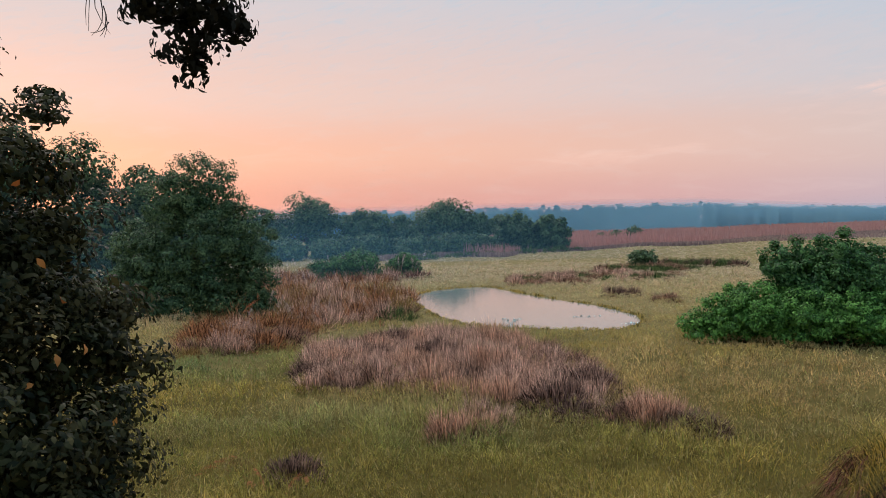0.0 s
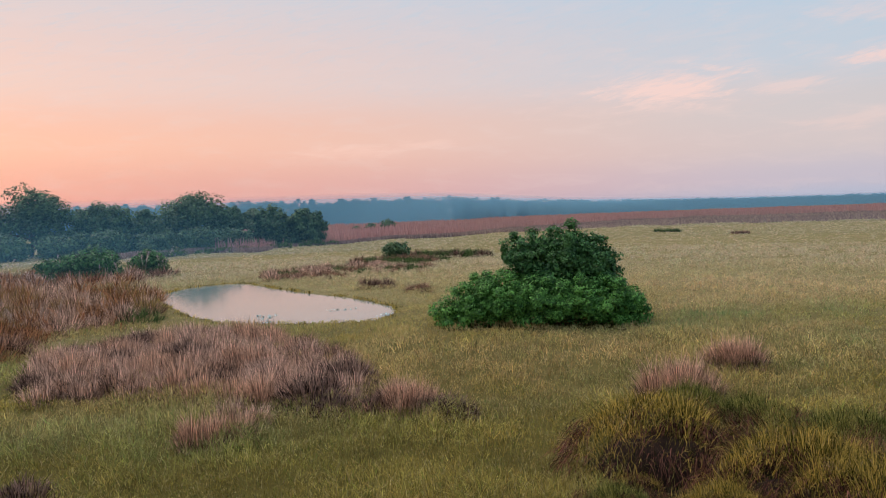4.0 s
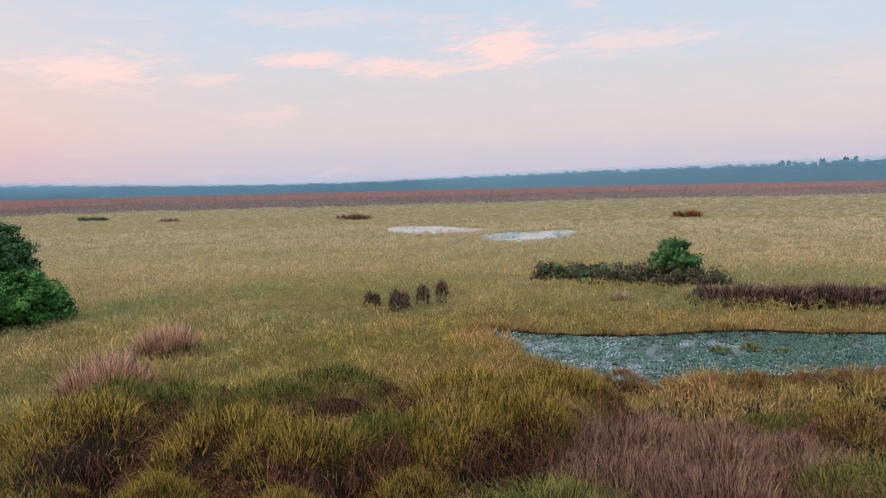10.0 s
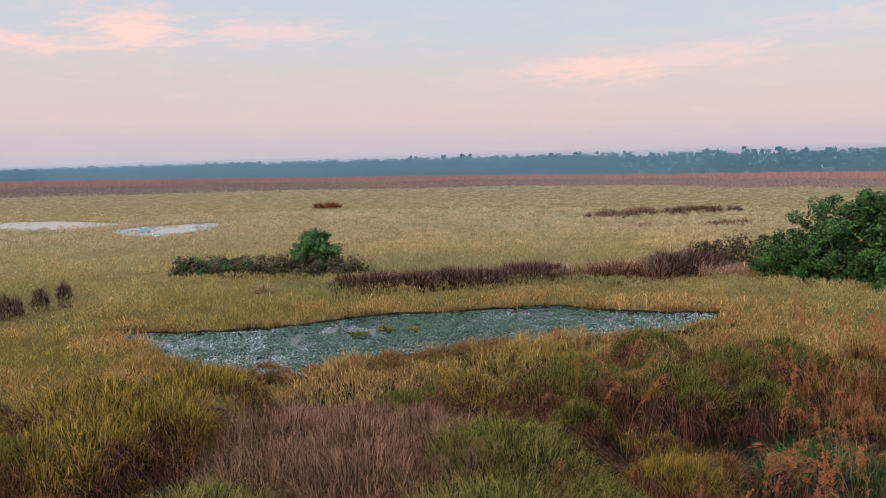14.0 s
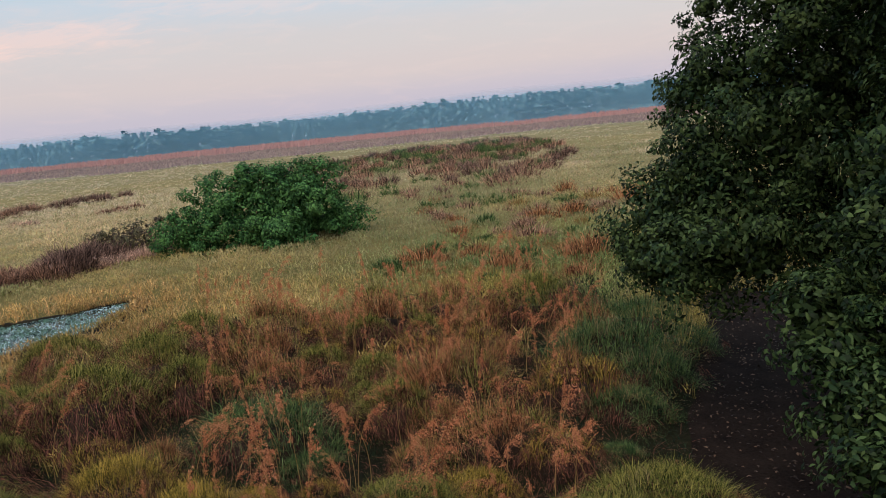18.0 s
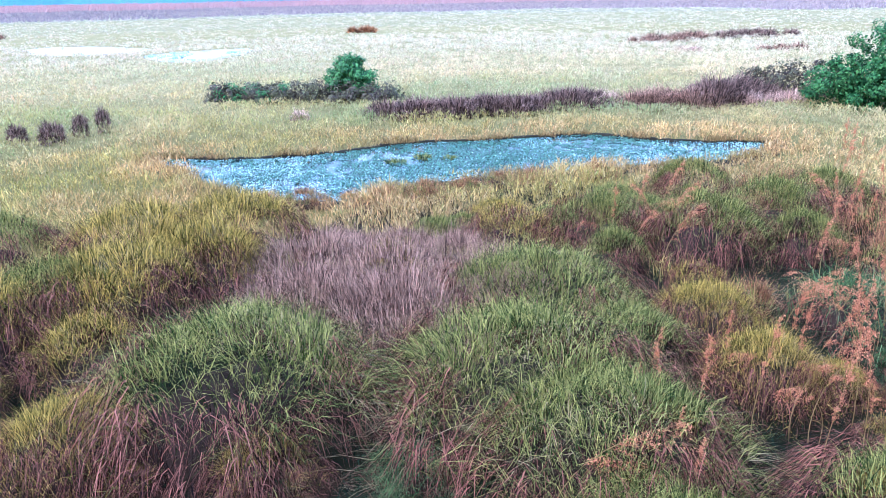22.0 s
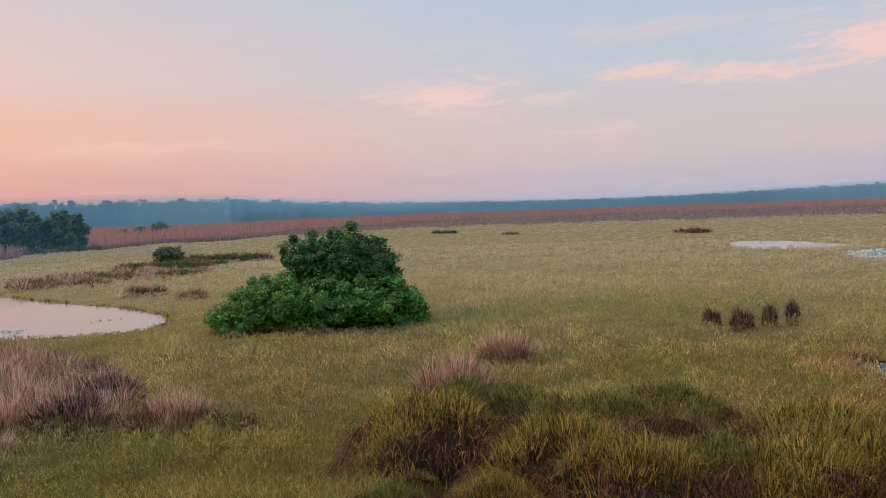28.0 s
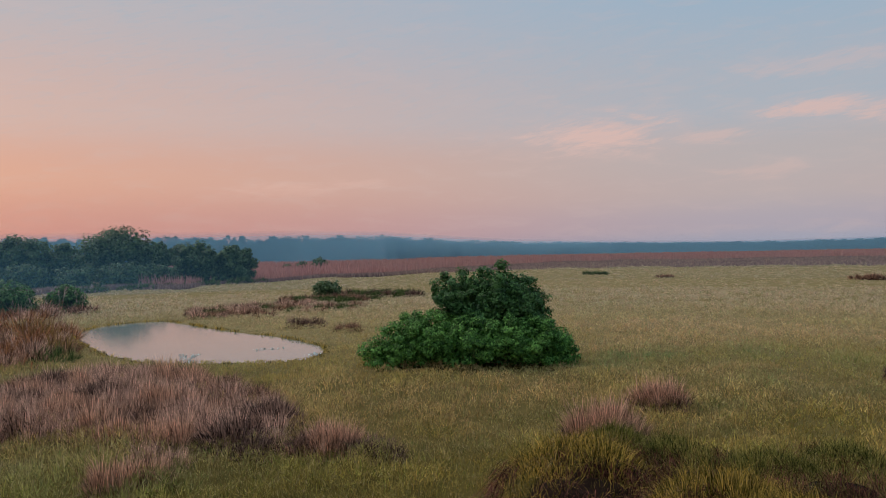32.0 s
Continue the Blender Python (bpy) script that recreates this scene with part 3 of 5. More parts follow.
def mud_bank(outline, height, width, label):
    """A low bank of wet mud round a water: a steep face at the water, a slope back to the ground."""
    n = len(outline)
    ahead, back = np.roll(outline, -1, axis=0), np.roll(outline, 1, axis=0)
    t = ahead - back
    nrm = np.stack([t[:, 1], -t[:, 0]], 1) / np.maximum(np.linalg.norm(t, axis=1, keepdims=True), 1e-6)
    if inside(outline, *(outline + nrm * 0.3).T).mean() > 0.5:
        nrm = -nrm
    h = height * rng.uniform(0.7, 1.2, n)
    rings = [(outline - nrm * 0.04, np.zeros(n)), (outline + nrm * 0.03, h), (outline + nrm * 0.5 * width, h * 0.9), (outline + nrm * width, np.full(n, -0.01))]
    v = np.concatenate([np.column_stack([p, z]) for p, z in rings])
    f = []
    for r in range(3):
        for k in range(n):
            a, b = r * n + k, r * n + (k + 1) % n
            f += [(a, b, b + n), (a, b + n, a + n)]
    tagged(new("mud_bank", tri_mesh("mud_bank", v, np.array(f), M["mud"])), label, "bank", kind="structure")


mud_bank(LAGOON, 0.11, 0.7, "dark wet mud bank round the lagoon")



def mist_sheet(rows, density, colour, label, knee=0.0):
    """A tinted sheet standing in for mist and haze; rows hold (azimuth, distance, top, thickness) and it thins out
    upwards from the knee.
    """
    v, f, k = [], [], []
    steps = (0.0, 0.25, 0.5, 0.6, 0.7, 0.8, 0.9, 1.0)
    for az, d, top, t, fade in rows:
        a = radians(az)
        for s in steps:
            v.append((d * math.sin(a), d * math.cos(a), 0.02 + s * top))
            q = max(0.0, (s - knee) / (1 - knee))
            k.append(t * (1 - fade * q * q * (3 - 2 * q)))
    m = len(steps)
    for i in range(len(rows) - 1):
        for j in range(m - 1):
            a, b = i * m + j, (i + 1) * m + j
            f += [(a, b, b + 1), (a, b + 1, a + 1)]
    tint = np.repeat(np.array(k)[:, None], 3, axis=1)
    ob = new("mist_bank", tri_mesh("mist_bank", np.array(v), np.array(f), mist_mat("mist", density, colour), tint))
    tagged(ob, label, "mist", kind="structure")


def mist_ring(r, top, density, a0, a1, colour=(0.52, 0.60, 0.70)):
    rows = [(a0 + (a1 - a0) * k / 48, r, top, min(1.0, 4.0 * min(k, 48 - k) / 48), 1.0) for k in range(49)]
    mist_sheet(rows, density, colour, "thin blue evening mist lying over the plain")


# added sheets that tint what lies behind them, for the haze of distance
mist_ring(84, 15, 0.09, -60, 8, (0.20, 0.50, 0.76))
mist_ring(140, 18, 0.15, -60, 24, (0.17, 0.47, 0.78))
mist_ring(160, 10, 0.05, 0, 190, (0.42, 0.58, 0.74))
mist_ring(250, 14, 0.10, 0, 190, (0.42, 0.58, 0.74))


# ---- meadow ----
def tussock_limit(x, y):
    """How far out the foreground tussocks reach, by azimuth."""
    az = np.degrees(np.arctan2(x, y))
    return np.interp(az, [15, 28, 34, 45, 60, 75, 90, 105, 120, 135, 150], [0, 12, 20, 20.5, 18.6, 18.0, 21.0, 23.5, 24.5, 24, 19])


def meadow_tint(x, y):
    d = np.hypot(x, y)
    n = len(x)
    a, b, c = vnoise(x, y, 9, 1), vnoise(x, y, 2.6, 2), vnoise(x, y, 24, 3)
    olive, green, tan, gold = (np.array(k) for k in ((0.272, 0.214, 0.056), (0.145, 0.172, 0.055), (0.345, 0.245, 0.098), (0.37, 0.218, 0.084)))
    w = np.clip((a - 0.45) * 2.8 + (b - 0.5) * 1.7 + 0.18, 0, 1)[:, None]
    col = olive * (1 - w) + tan * w
    g = (np.clip((c - 0.46) * 2.6 + (b - 0.5) * 1.6, 0, 1) * np.clip(1.3 - d / 90, 0.25, 1))[:, None]
    col = col * (1 - g) + green * g
    # paler and bluer far out: the haze of distance put into the grass tint
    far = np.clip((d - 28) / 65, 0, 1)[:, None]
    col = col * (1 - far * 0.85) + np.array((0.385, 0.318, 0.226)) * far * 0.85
    e = edge_dist(LAGOON, x, y)
    k = (np.clip(1.0 - e / 6.5, 0, 1) * np.clip(b * 1.6, 0, 1))[:, None]
    col = col * (1 - k) + gold * k
    for gx, gy, rx, ry, s in ((28, 32, 9, 3.5, 0.8), (-2, 22, 9, 5, 0.45), (-9, 34, 6, 4, 0.6), (36, 24, 8, 4, 0.35), (5, 60, 10, 20, 0.3), (26, -22, 14, 9, 0.35)):
        q = (np.clip(1.3 - np.hypot((x - gx) / rx, (y - gy) / ry), 0, 1) * s * np.clip(b * 1.6, 0, 1))[:, None]
        col = col * (1 - q) + np.array((0.085, 0.16, 0.062)) * q
    ax = np.degrees(np.arctan2(x, y))
    k = (np.clip((ax - 108) / 14, 0, 1) * np.clip((d - 30) / 15, 0, 1) * np.clip(a * 1.8 - 0.35, 0, 1) * 0.85)[:, None]
    col = col * (1 - k) + np.array((0.150, 0.150, 0.075)) * k
    k = (np.clip((ax - 48) / 14, 0, 1) * np.clip((80 - ax) / 8, 0, 1) * np.clip((34 - d) / 6, 0, 1) * np.clip(b * 1.6 - 0.3, 0, 1) * 0.8)[:, None]
    col = col * (1 - k) + gold * k
    # the tint also brightens with distance
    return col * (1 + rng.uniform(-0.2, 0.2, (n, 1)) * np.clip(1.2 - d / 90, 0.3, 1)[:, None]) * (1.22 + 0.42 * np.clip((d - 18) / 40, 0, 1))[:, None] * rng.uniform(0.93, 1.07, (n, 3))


WATERS = (POND, LAGOON, POOL_A, POOL_B)
WATER_LISTS = [[tuple(map(float, p)) for p in w] for w in WATERS]
LAGOON_LIST, PATH_LIST = WATER_LISTS[1], [tuple(map(float, p)) for p in PATHWAY]


def meadow(name, d0, d1, clumps, culms, bits, wfac, label, mat="meadow", hmax=0.58):
    """Grass in small clumps on a lumpy canopy: thin culms from the ground, and short leaf ends and seed heads at every slant in its upper half."""
    d = d0 * (d1 / d0) ** rng.uniform(0, 1, clumps)
    az = np.radians(rng.uniform(-38, 166, clumps))
    x, y = d * np.sin(az), d * np.cos(az)
    keep = ~inside(PATHWAY, x, y)
    for w in WATERS:
        keep &= ~inside(w, x, y)
    lim = tussock_limit(x, y)
    keep &= (d > lim - 1.0) | (edge_dist(LAGOON, x, y) < 7.5) | ((rng.uniform(0, 1, clumps) < 0.08) & (d > 15))
    x, y, d = x[keep], y[keep], d[keep]
    n = len(x)
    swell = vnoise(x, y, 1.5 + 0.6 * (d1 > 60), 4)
    lump = 0.25 + 0.95 * swell ** 1.3 + 0.42 * vnoise(x, y, 0.6, 5) + 0.25 * (vnoise(x, y, 6.0, 6) - 0.5)
    lump *= np.clip(0.45 + edge_dist(POND, x, y) / 9, 0.45, 1)
    h = hmax * lump
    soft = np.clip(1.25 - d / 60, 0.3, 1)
    # hollows darker, swells lighter: shading of the lumps put into the tint
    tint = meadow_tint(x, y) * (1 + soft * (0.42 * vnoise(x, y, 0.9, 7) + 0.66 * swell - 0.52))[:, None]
    sets, cols = [], []
    for per, kind in ((culms, "culm"), (bits, "bit")):
        if not per:
            continue
        k = np.repeat(np.arange(n), per)
        m = len(k)
        a = rng.uniform(0, 2 * np.pi, m)
        spread = (0.09 + 0.0028 * d[k]) * np.sqrt(rng.uniform(0, 1, m))
        w = np.maximum(0.008, wfac * d[k]) * rng.uniform(0.6, 1.4, m)
        face = -np.arctan2(x[k], y[k]) + rng.normal(0, 0.9, m)
        if kind == "culm":
            hb, z0 = h[k] * rng.uniform(0.55, 1.15, m), np.zeros(m)
            ln, seg = hb * rng.uniform(0.1, 0.9, m), 2 if d1 < 60 else 1
        else:
            size = h[k] * rng.uniform(0.22, 0.55, m)
            tilt = rng.uniform(0.1, 1.45, m)
            hb, ln, z0, seg = size * np.cos(tilt), size * np.sin(tilt), h[k] * rng.uniform(0.15, 0.75, m), 1
            w = w * 1.6
        base = np.stack([x[k] + spread * np.cos(a), y[k] + spread * np.sin(a), z0], 1)
        sets.append(blades(base, hb, w, ln, a + rng.normal(0, 1.2, m), seg, 0.15, face))
        far = 1.0 if d1 < 60 else (0.5 if d1 < 200 else 0.3)
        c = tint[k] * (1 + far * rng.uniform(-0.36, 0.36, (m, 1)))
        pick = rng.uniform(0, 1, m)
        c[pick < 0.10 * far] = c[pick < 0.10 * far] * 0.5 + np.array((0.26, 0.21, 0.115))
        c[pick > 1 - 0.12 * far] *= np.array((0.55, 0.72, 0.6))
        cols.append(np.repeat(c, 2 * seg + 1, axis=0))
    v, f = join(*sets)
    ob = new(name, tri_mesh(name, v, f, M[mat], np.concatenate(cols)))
    return tagged(ob, label, "grass", kind="stuff")


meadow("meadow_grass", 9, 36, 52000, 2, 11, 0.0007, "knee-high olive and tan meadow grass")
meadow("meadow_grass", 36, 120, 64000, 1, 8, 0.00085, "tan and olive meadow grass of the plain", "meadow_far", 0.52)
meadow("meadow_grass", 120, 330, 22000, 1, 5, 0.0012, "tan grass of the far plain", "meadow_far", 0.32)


def shore_grass(outline, n, h0, h1, mat, label):
    """Grass that leans over the edge of a water."""
    ring = np.concatenate([outline, outline[:1]])
    seg = np.linalg.norm(np.diff(ring, axis=0), axis=1)
    u = rng.uniform(0, seg.sum(), n)
    cum = np.concatenate([[0], np.cumsum(seg)])
    x, y = np.interp(u, cum, ring[:, 0]) + rng.normal(0, 0.28, n), np.interp(u, cum, ring[:, 1]) + rng.normal(0, 0.28, n)
    ok = ~inside(outline, x, y) & (vnoise(x, y, 1.1, 61) > 0.35)
    x, y = x[ok], y[ok]
    n = len(x)
    h = rng.uniform(h0, h1, n) * (0.6 + 0.7 * vnoise(x, y, 0.9, 62))
    w = np.maximum(0.009, 0.0007 * np.hypot(x, y)) * rng.uniform(0.6, 1.4, n)
    v, f = blades(np.stack([x, y, np.full(n, 0.03)], 1), h, w, h * rng.uniform(0.2, 0.9, n), rng.uniform(0, 6.28, n), 2, 0.3)
    tagged(new("shore_grass", tri_mesh("shore_grass", v, f, M[mat])), label, "grass", kind="stuff")


shore_grass(LAGOON, 16000, 0.3, 0.62, "blade_gold", "golden-brown grass leaning over the lagoon's bank")
shore_grass(POND, 5000, 0.12, 0.4, "blade_yellow", "short yellow-green grass along the pond's edge")


def undergrowth(n):
    """Low dark herbs on the darkened soil between the tussocks."""
    d, az = np.sqrt(rng.uniform(16, 400, n)), np.radians(rng.uniform(15, 152, n))
    x, y = d * np.sin(az), d * np.cos(az)
    ok = inside(SOIL, x, y) & ~inside(PATHWAY, x, y) & (vnoise(x, y, 0.7, 51) > 0.25)
    x, y = x[ok], y[ok]
    n = len(x)
    h = rng.uniform(0.08, 0.34, n)
    v, f = blades(np.stack([x, y, np.zeros(n)], 1), h, rng.uniform(0.010, 0.022, n), h * rng.uniform(0.3, 1.2, n), rng.uniform(0, 6.28, n), 2, 0.5)
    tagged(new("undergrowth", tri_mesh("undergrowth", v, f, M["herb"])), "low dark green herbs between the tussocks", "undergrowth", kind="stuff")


undergrowth(42000)


def litter(n):
    """Fallen and drooping dead blades lying over the darkened soil between the near tussocks."""
    d, az = np.sqrt(rng.uniform(25, 520, n)), np.radians(rng.uniform(15, 145, n))
    x, y = d * np.sin(az), d * np.cos(az)
    ok = inside(SOIL, x, y) & ~inside(PATHWAY, x, y) & (vnoise(x, y, 0.9, 52) > 0.3)
    x, y = x[ok], y[ok]
    n = len(x)
    up = rng.uniform(0.05, 0.3, n)
    v, f = blades(np.stack([x, y, rng.uniform(0, 0.06, n)], 1), up, rng.uniform(0.006, 0.010, n), rng.uniform(0.2, 0.6, n), vnoise(x, y, 0.8, 53) * 12 + rng.normal(0, 0.6, n), 3, 0.9)
    tagged(new("dead_litter", tri_mesh("dead_litter", v, f, M["blade_dead"])), "dead reddish-brown blades fallen between the tussocks", "litter", kind="stuff")


litter(30000)


# ---- pink reed field and far forest ----
def reed_edge(az):
    return np.interp(az, [-40, -12, -1, 6.4, 10.6, 22.4, 31, 45, 62, 78, 100, 107, 123, 141, 170], [175, 165, 149, 157, 179, 214, 262, 262, 255, 290, 300, 255, 250, 268, 268])


def reed_field(name, n, far, mat, hh, label):
    """far: the tall pink reeds; else the low purple-brown fringe before them."""
    az = rng.uniform(3.0, 170, n) if far else rng.uniform(-6, 170, n)
    d0 = reed_edge(az) + 22 * (vnoise(az, az * 0, 2.0, 11) - 0.5) + 8
    d1 = d0 * np.interp(az, [20, 34, 60, 170], [1.0, 1.55, 1.8, 1.6]) + 6
    u = rng.uniform(0, 1, n)
    d = d1 * (850 / d1) ** (u ** 1.2) if far else d0 * (d1 / d0) ** u
    a = np.radians(az)
    x, y = d * np.sin(a), d * np.cos(a)
    h = hh * rng.uniform(0.65, 1.2, n) * (0.65 + 0.6 * vnoise(x, y, 18, 12))
    w = 0.0020 * d * rng.uniform(0.6, 1.5, n)
    v, f = blades(np.stack([x, y, np.zeros(n)], 1), h, w, h * rng.uniform(0, 0.3, n), rng.uniform(0, 6.28, n), 1, 0, face=-a + rng.normal(0, 0.5, n))
    tagged(new(name, tri_mesh(name, v, f, M[mat])), label, "reeds", kind="stuff")


FOREST_AZ = [-45, -10, 6, 14, 20, 29, 36, 41, 47, 53, 58, 62, 70, 78, 86, 94, 106, 119, 128, 135, 142, 170]
FOREST_EL = [1.3, 1.3, 1.30, 1.32, 1.25, 0.72, 0.55, 0.43, 0.36, 0.39, 0.5, 0.62, 0.78, 0.90, 1.02, 1.13, 1.2, 1.12, 1.3, 1.48, 1.36, 1.3]


def far_forest():
    vs, fs = [], []
    for row, back in ((0, 0.0), (1, 12.0), (2, 26.0)):
        az = -8.0
        step = []
        while az < 165:
            el = np.interp(az, FOREST_AZ, FOREST_EL)
            d = min(14 / math.tan(radians(el)), 1450)
            step.append((az, el, d))
            az += math.degrees(rng.uniform(3.5, 7.0) / d)
        s = np.array(step)
        top = (6 + s[:, 2] * np.tan(np.radians(s[:, 1]))) * rng.uniform(0.86, 1.07, len(s)) * (0.92 + 0.16 * vnoise(s[:, 0] * 4, s[:, 0] * 0, 3, 20 + row))
        tall = rng.uniform(0, 1, len(s)) < 0.05
        top[tall] *= 1.07
        d = s[:, 2] + back + rng.uniform(-6, 6, len(s))
        a = np.radians(s[:, 0])
        k = 52
        cx, cy = np.repeat(d * np.sin(a), k), np.repeat(d * np.cos(a), k)
        tp = np.repeat(top, k)
        rad = np.repeat(rng.uniform(3.4, 6.0, len(s)), k)
        dirs = ball_dirs(len(cx))
        q = rng.uniform(0.06, 1.0, len(cx)) ** 0.8
        rr = rad * np.sqrt(1 - (2 * q - 1) ** 2 * 0.8) * rng.uniform(0.3, 1.0, len(cx))
        p = np.stack([cx + dirs[:, 0] * rr, cy + dirs[:, 1] * rr, tp * q], 1)
        v, f = leaves(p, dirs + np.array([0, 0, 0.5]), np.repeat(rng.uniform(3.0, 4.6, len(s)), k) * rng.uniform(0.6, 1.3, len(cx)), 0.8, "diamond")
        vs.append((v, f))
        if row == 0:
            n = len(s) * 3
            az2 = np.radians(rng.uniform(-42, 170, n))
            el2 = np.interp(np.degrees(az2), FOREST_AZ, FOREST_EL)
            d2 = np.minimum(14 / np.tan(np.radians(el2)), 1450) - rng.uniform(-10, 10, n)
            h2 = rng.uniform(3.5, 6, n)
            vs.append(blades(np.stack([d2 * np.sin(az2), d2 * np.cos(az2), np.zeros(n)], 1), h2, rng.uniform(9, 16, n), h2 * 0.1, rng.uniform(0, 6, n), 2, 0, face=-az2))
    v, f = join(*vs)
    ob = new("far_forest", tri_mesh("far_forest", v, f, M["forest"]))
    tagged(ob, "long far line of dark forest along the horizon", "forest", kind="stuff")


reed_field("reed_field", 80000, True, "reed_far", 3.0, "wide field of dry reddish-pink reeds")
reed_field("reed_fringe", 52000, False, "reed_low", 1.0, "low purple-brown reeds fringing the pink reed field")
far_forest()


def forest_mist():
    """A tinted sheet for the blue haze in front of the far trees, as high as they are."""
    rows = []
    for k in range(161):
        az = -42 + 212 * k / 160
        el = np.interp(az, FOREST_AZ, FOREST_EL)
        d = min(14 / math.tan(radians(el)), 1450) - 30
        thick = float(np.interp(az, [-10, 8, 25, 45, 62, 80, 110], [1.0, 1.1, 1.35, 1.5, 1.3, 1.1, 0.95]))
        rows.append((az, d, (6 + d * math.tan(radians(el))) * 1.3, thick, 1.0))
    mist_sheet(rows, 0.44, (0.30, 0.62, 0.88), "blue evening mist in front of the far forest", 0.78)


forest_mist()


# ---- trees and bushes ----
def sph(az, el, d):
    """A place by azimuth, elevation and distance from the lookout at 6 m height."""
    a, e = radians(az), radians(el)
    return (d * math.cos(e) * math.sin(a), d * math.cos(e) * math.cos(a), 6 + d * math.sin(e))


def tree(name, x, y, lobes, n, size, leaf, label, category="tree", clumps=120, clump=0.0, aspect=0.5, shape="oval", trunk=0.25, limbs=5, inner=0.5, base=(0, 0)):
    """Trunk, limbs and one leafy crown; lobes are given from the foot of the tree."""
    ob = empty(name, x, y)
    tagged(ob, label, category)
    lob = np.array(lobes, float)
    top = max(l[2] for l in lobes)
    bx, by = base
    mid = (float(lob[:, 0].mean()) * 0.6 + bx * 0.4, float(lob[:, 1].mean()) * 0.6 + by * 0.4, top * 0.55)
    part("trunk", limb((bx, by, -0.05), mid, trunk, trunk * 0.55, 0.05), M["bark"], ob)
    for k in range(min(limbs, len(lobes))):
        l = lob[k]
        part("limb", limb(np.array(mid) * (0.6 + 0.3 * rng.uniform()), (l[0], l[1], l[2] + l[5] * 0.4), trunk * 0.45, trunk * 0.1), M["bark"], ob)
    part("crown", crown(lobes, n, size, clump, clumps, aspect, shape, inner), M[leaf], ob)
    return ob


def round_tree(name, x, y, top, r, n, size, leaf, label, low=0.1):
    """A broad tree of several overlapping lobes."""
    lobes = [(0, 0, top - r * 0.62, r * 0.62, r * 0.62, r * 0.6)]
    for k in range(7):
        a = k * 0.9 + rng.uniform(0, 0.5)
        q = r * rng.uniform(0.38, 0.55)
        lobes.append((math.cos(a) * r * 0.55, math.sin(a) * r * 0.55, top * rng.uniform(0.35, 0.68), q, q, q * 0.9))
    for k in range(6):
        a = k * 1.05
        q = r * rng.uniform(0.3, 0.45)
        lobes.append((math.cos(a) * r * 0.6, math.sin(a) * r * 0.6, top * (low + rng.uniform(0.02, 0.15)), q, q, top * 0.22))
    return tree(name, x, y, lobes, n, size, leaf, label, clumps=170, clump=r * 0.2, inner=0.45, shape="diamond", aspect=0.6, trunk=r * 0.05)


rng = np.random.default_rng(26)
# dense shrub in the meadow, and the darker small tree that rises behind it
ux, uy = 0.87, -0.49
shrub_lobes = [(ux * o - uy * 0 + 0.0, uy * o, z, r, r, h) for o, z, r, h in
               ((-4.3, 0.6, 1.3, 1.0), (-3.1, 1.2, 1.6, 1.5), (-1.7, 1.5, 1.8, 1.4), (0.2, 1.25, 2.0, 1.35), (2.0, 1.2, 2.0, 1.35), (3.7, 1.1, 1.8, 1.4), (4.8, 0.7, 1.1, 1.0))]
tree("dense_shrub", 18.1, 36.4, shrub_lobes, 36000, 0.155, "leaf_bush", "dense bright green broadleaf shrub standing in the meadow grass", "shrub", 420, 0.36, 0.55, "diamond", 0.09, 5)
tree_lobes = [(ux * o, uy * o, z, r, r, h) for o, z, r, h in ((-0.5, 3.7, 1.2, 1.15), (0.9, 4.0, 1.3, 1.3), (2.2, 4.1, 1.3, 1.3), (3.4, 3.4, 1.2, 1.2), (1.2, 2.7, 2.2, 1.5), (4.1, 2.3, 1.0, 1.4), (-0.2, 2.8, 1.2, 1.0), (2.9, 2.4, 1.6, 1.4))]
tree("small_tree", 18.6, 37.8, tree_lobes, 22000, 0.16, "leaf_bush_dark", "small dark green tree rising behind the dense shrub", "tree", 220, 0.40, 0.55, "diamond", 0.14, 5)

# the large tree at the edge of the meadow and the wood behind it
big_lobes = [(0.6, 0, 8.8, 3.4, 3.2, 3.3), (-1.6, 0, 8.2, 2.6, 2.6, 2.6), (3.4, 0, 5.8, 2.9, 2.9, 2.9), (-3.8, 0, 4.9, 2.6, 2.6, 2.4), (4.4, -0.6, 3.0, 2.3, 2.2, 2.6),
             (1.0, -2.2, 4.6, 3.4, 2.0, 3.0), (-2.0, -2.0, 3.4, 3.0, 2.0, 2.8), (0, 0, 2.0, 4.4, 3.6, 1.9), (-4.6, -1.2, 2.4, 2.0, 2.0, 2.2),
             (2.6, -2.6, 0.9, 2.6, 1.8, 1.3), (-1.8, -2.8, 0.8, 2.8, 1.8, 1.2), (5.2, -1.4, 0.8, 1.6, 1.5, 1.2)]
tree("broad_tree", -17.6, 59.5, big_lobes, 44000, 0.215, "leaf_tree", "broad dark green tree hung with creepers at the meadow's edge", "tree", 520, 0.62, 0.5, "diamond", 0.35, 7)
for x, y, top, r in ((-44.5, 101, 19.3, 6.5), (-37.5, 104, 15.6, 5.5), (-52, 99, 21, 7), (-31, 108, 11.5, 4.5), (-60, 100, 19, 7)):
    round_tree("woodland_tree", x, y, top, r, 9000, 0.52, "leaf_tree", "tall dark woodland tree in evening shade")
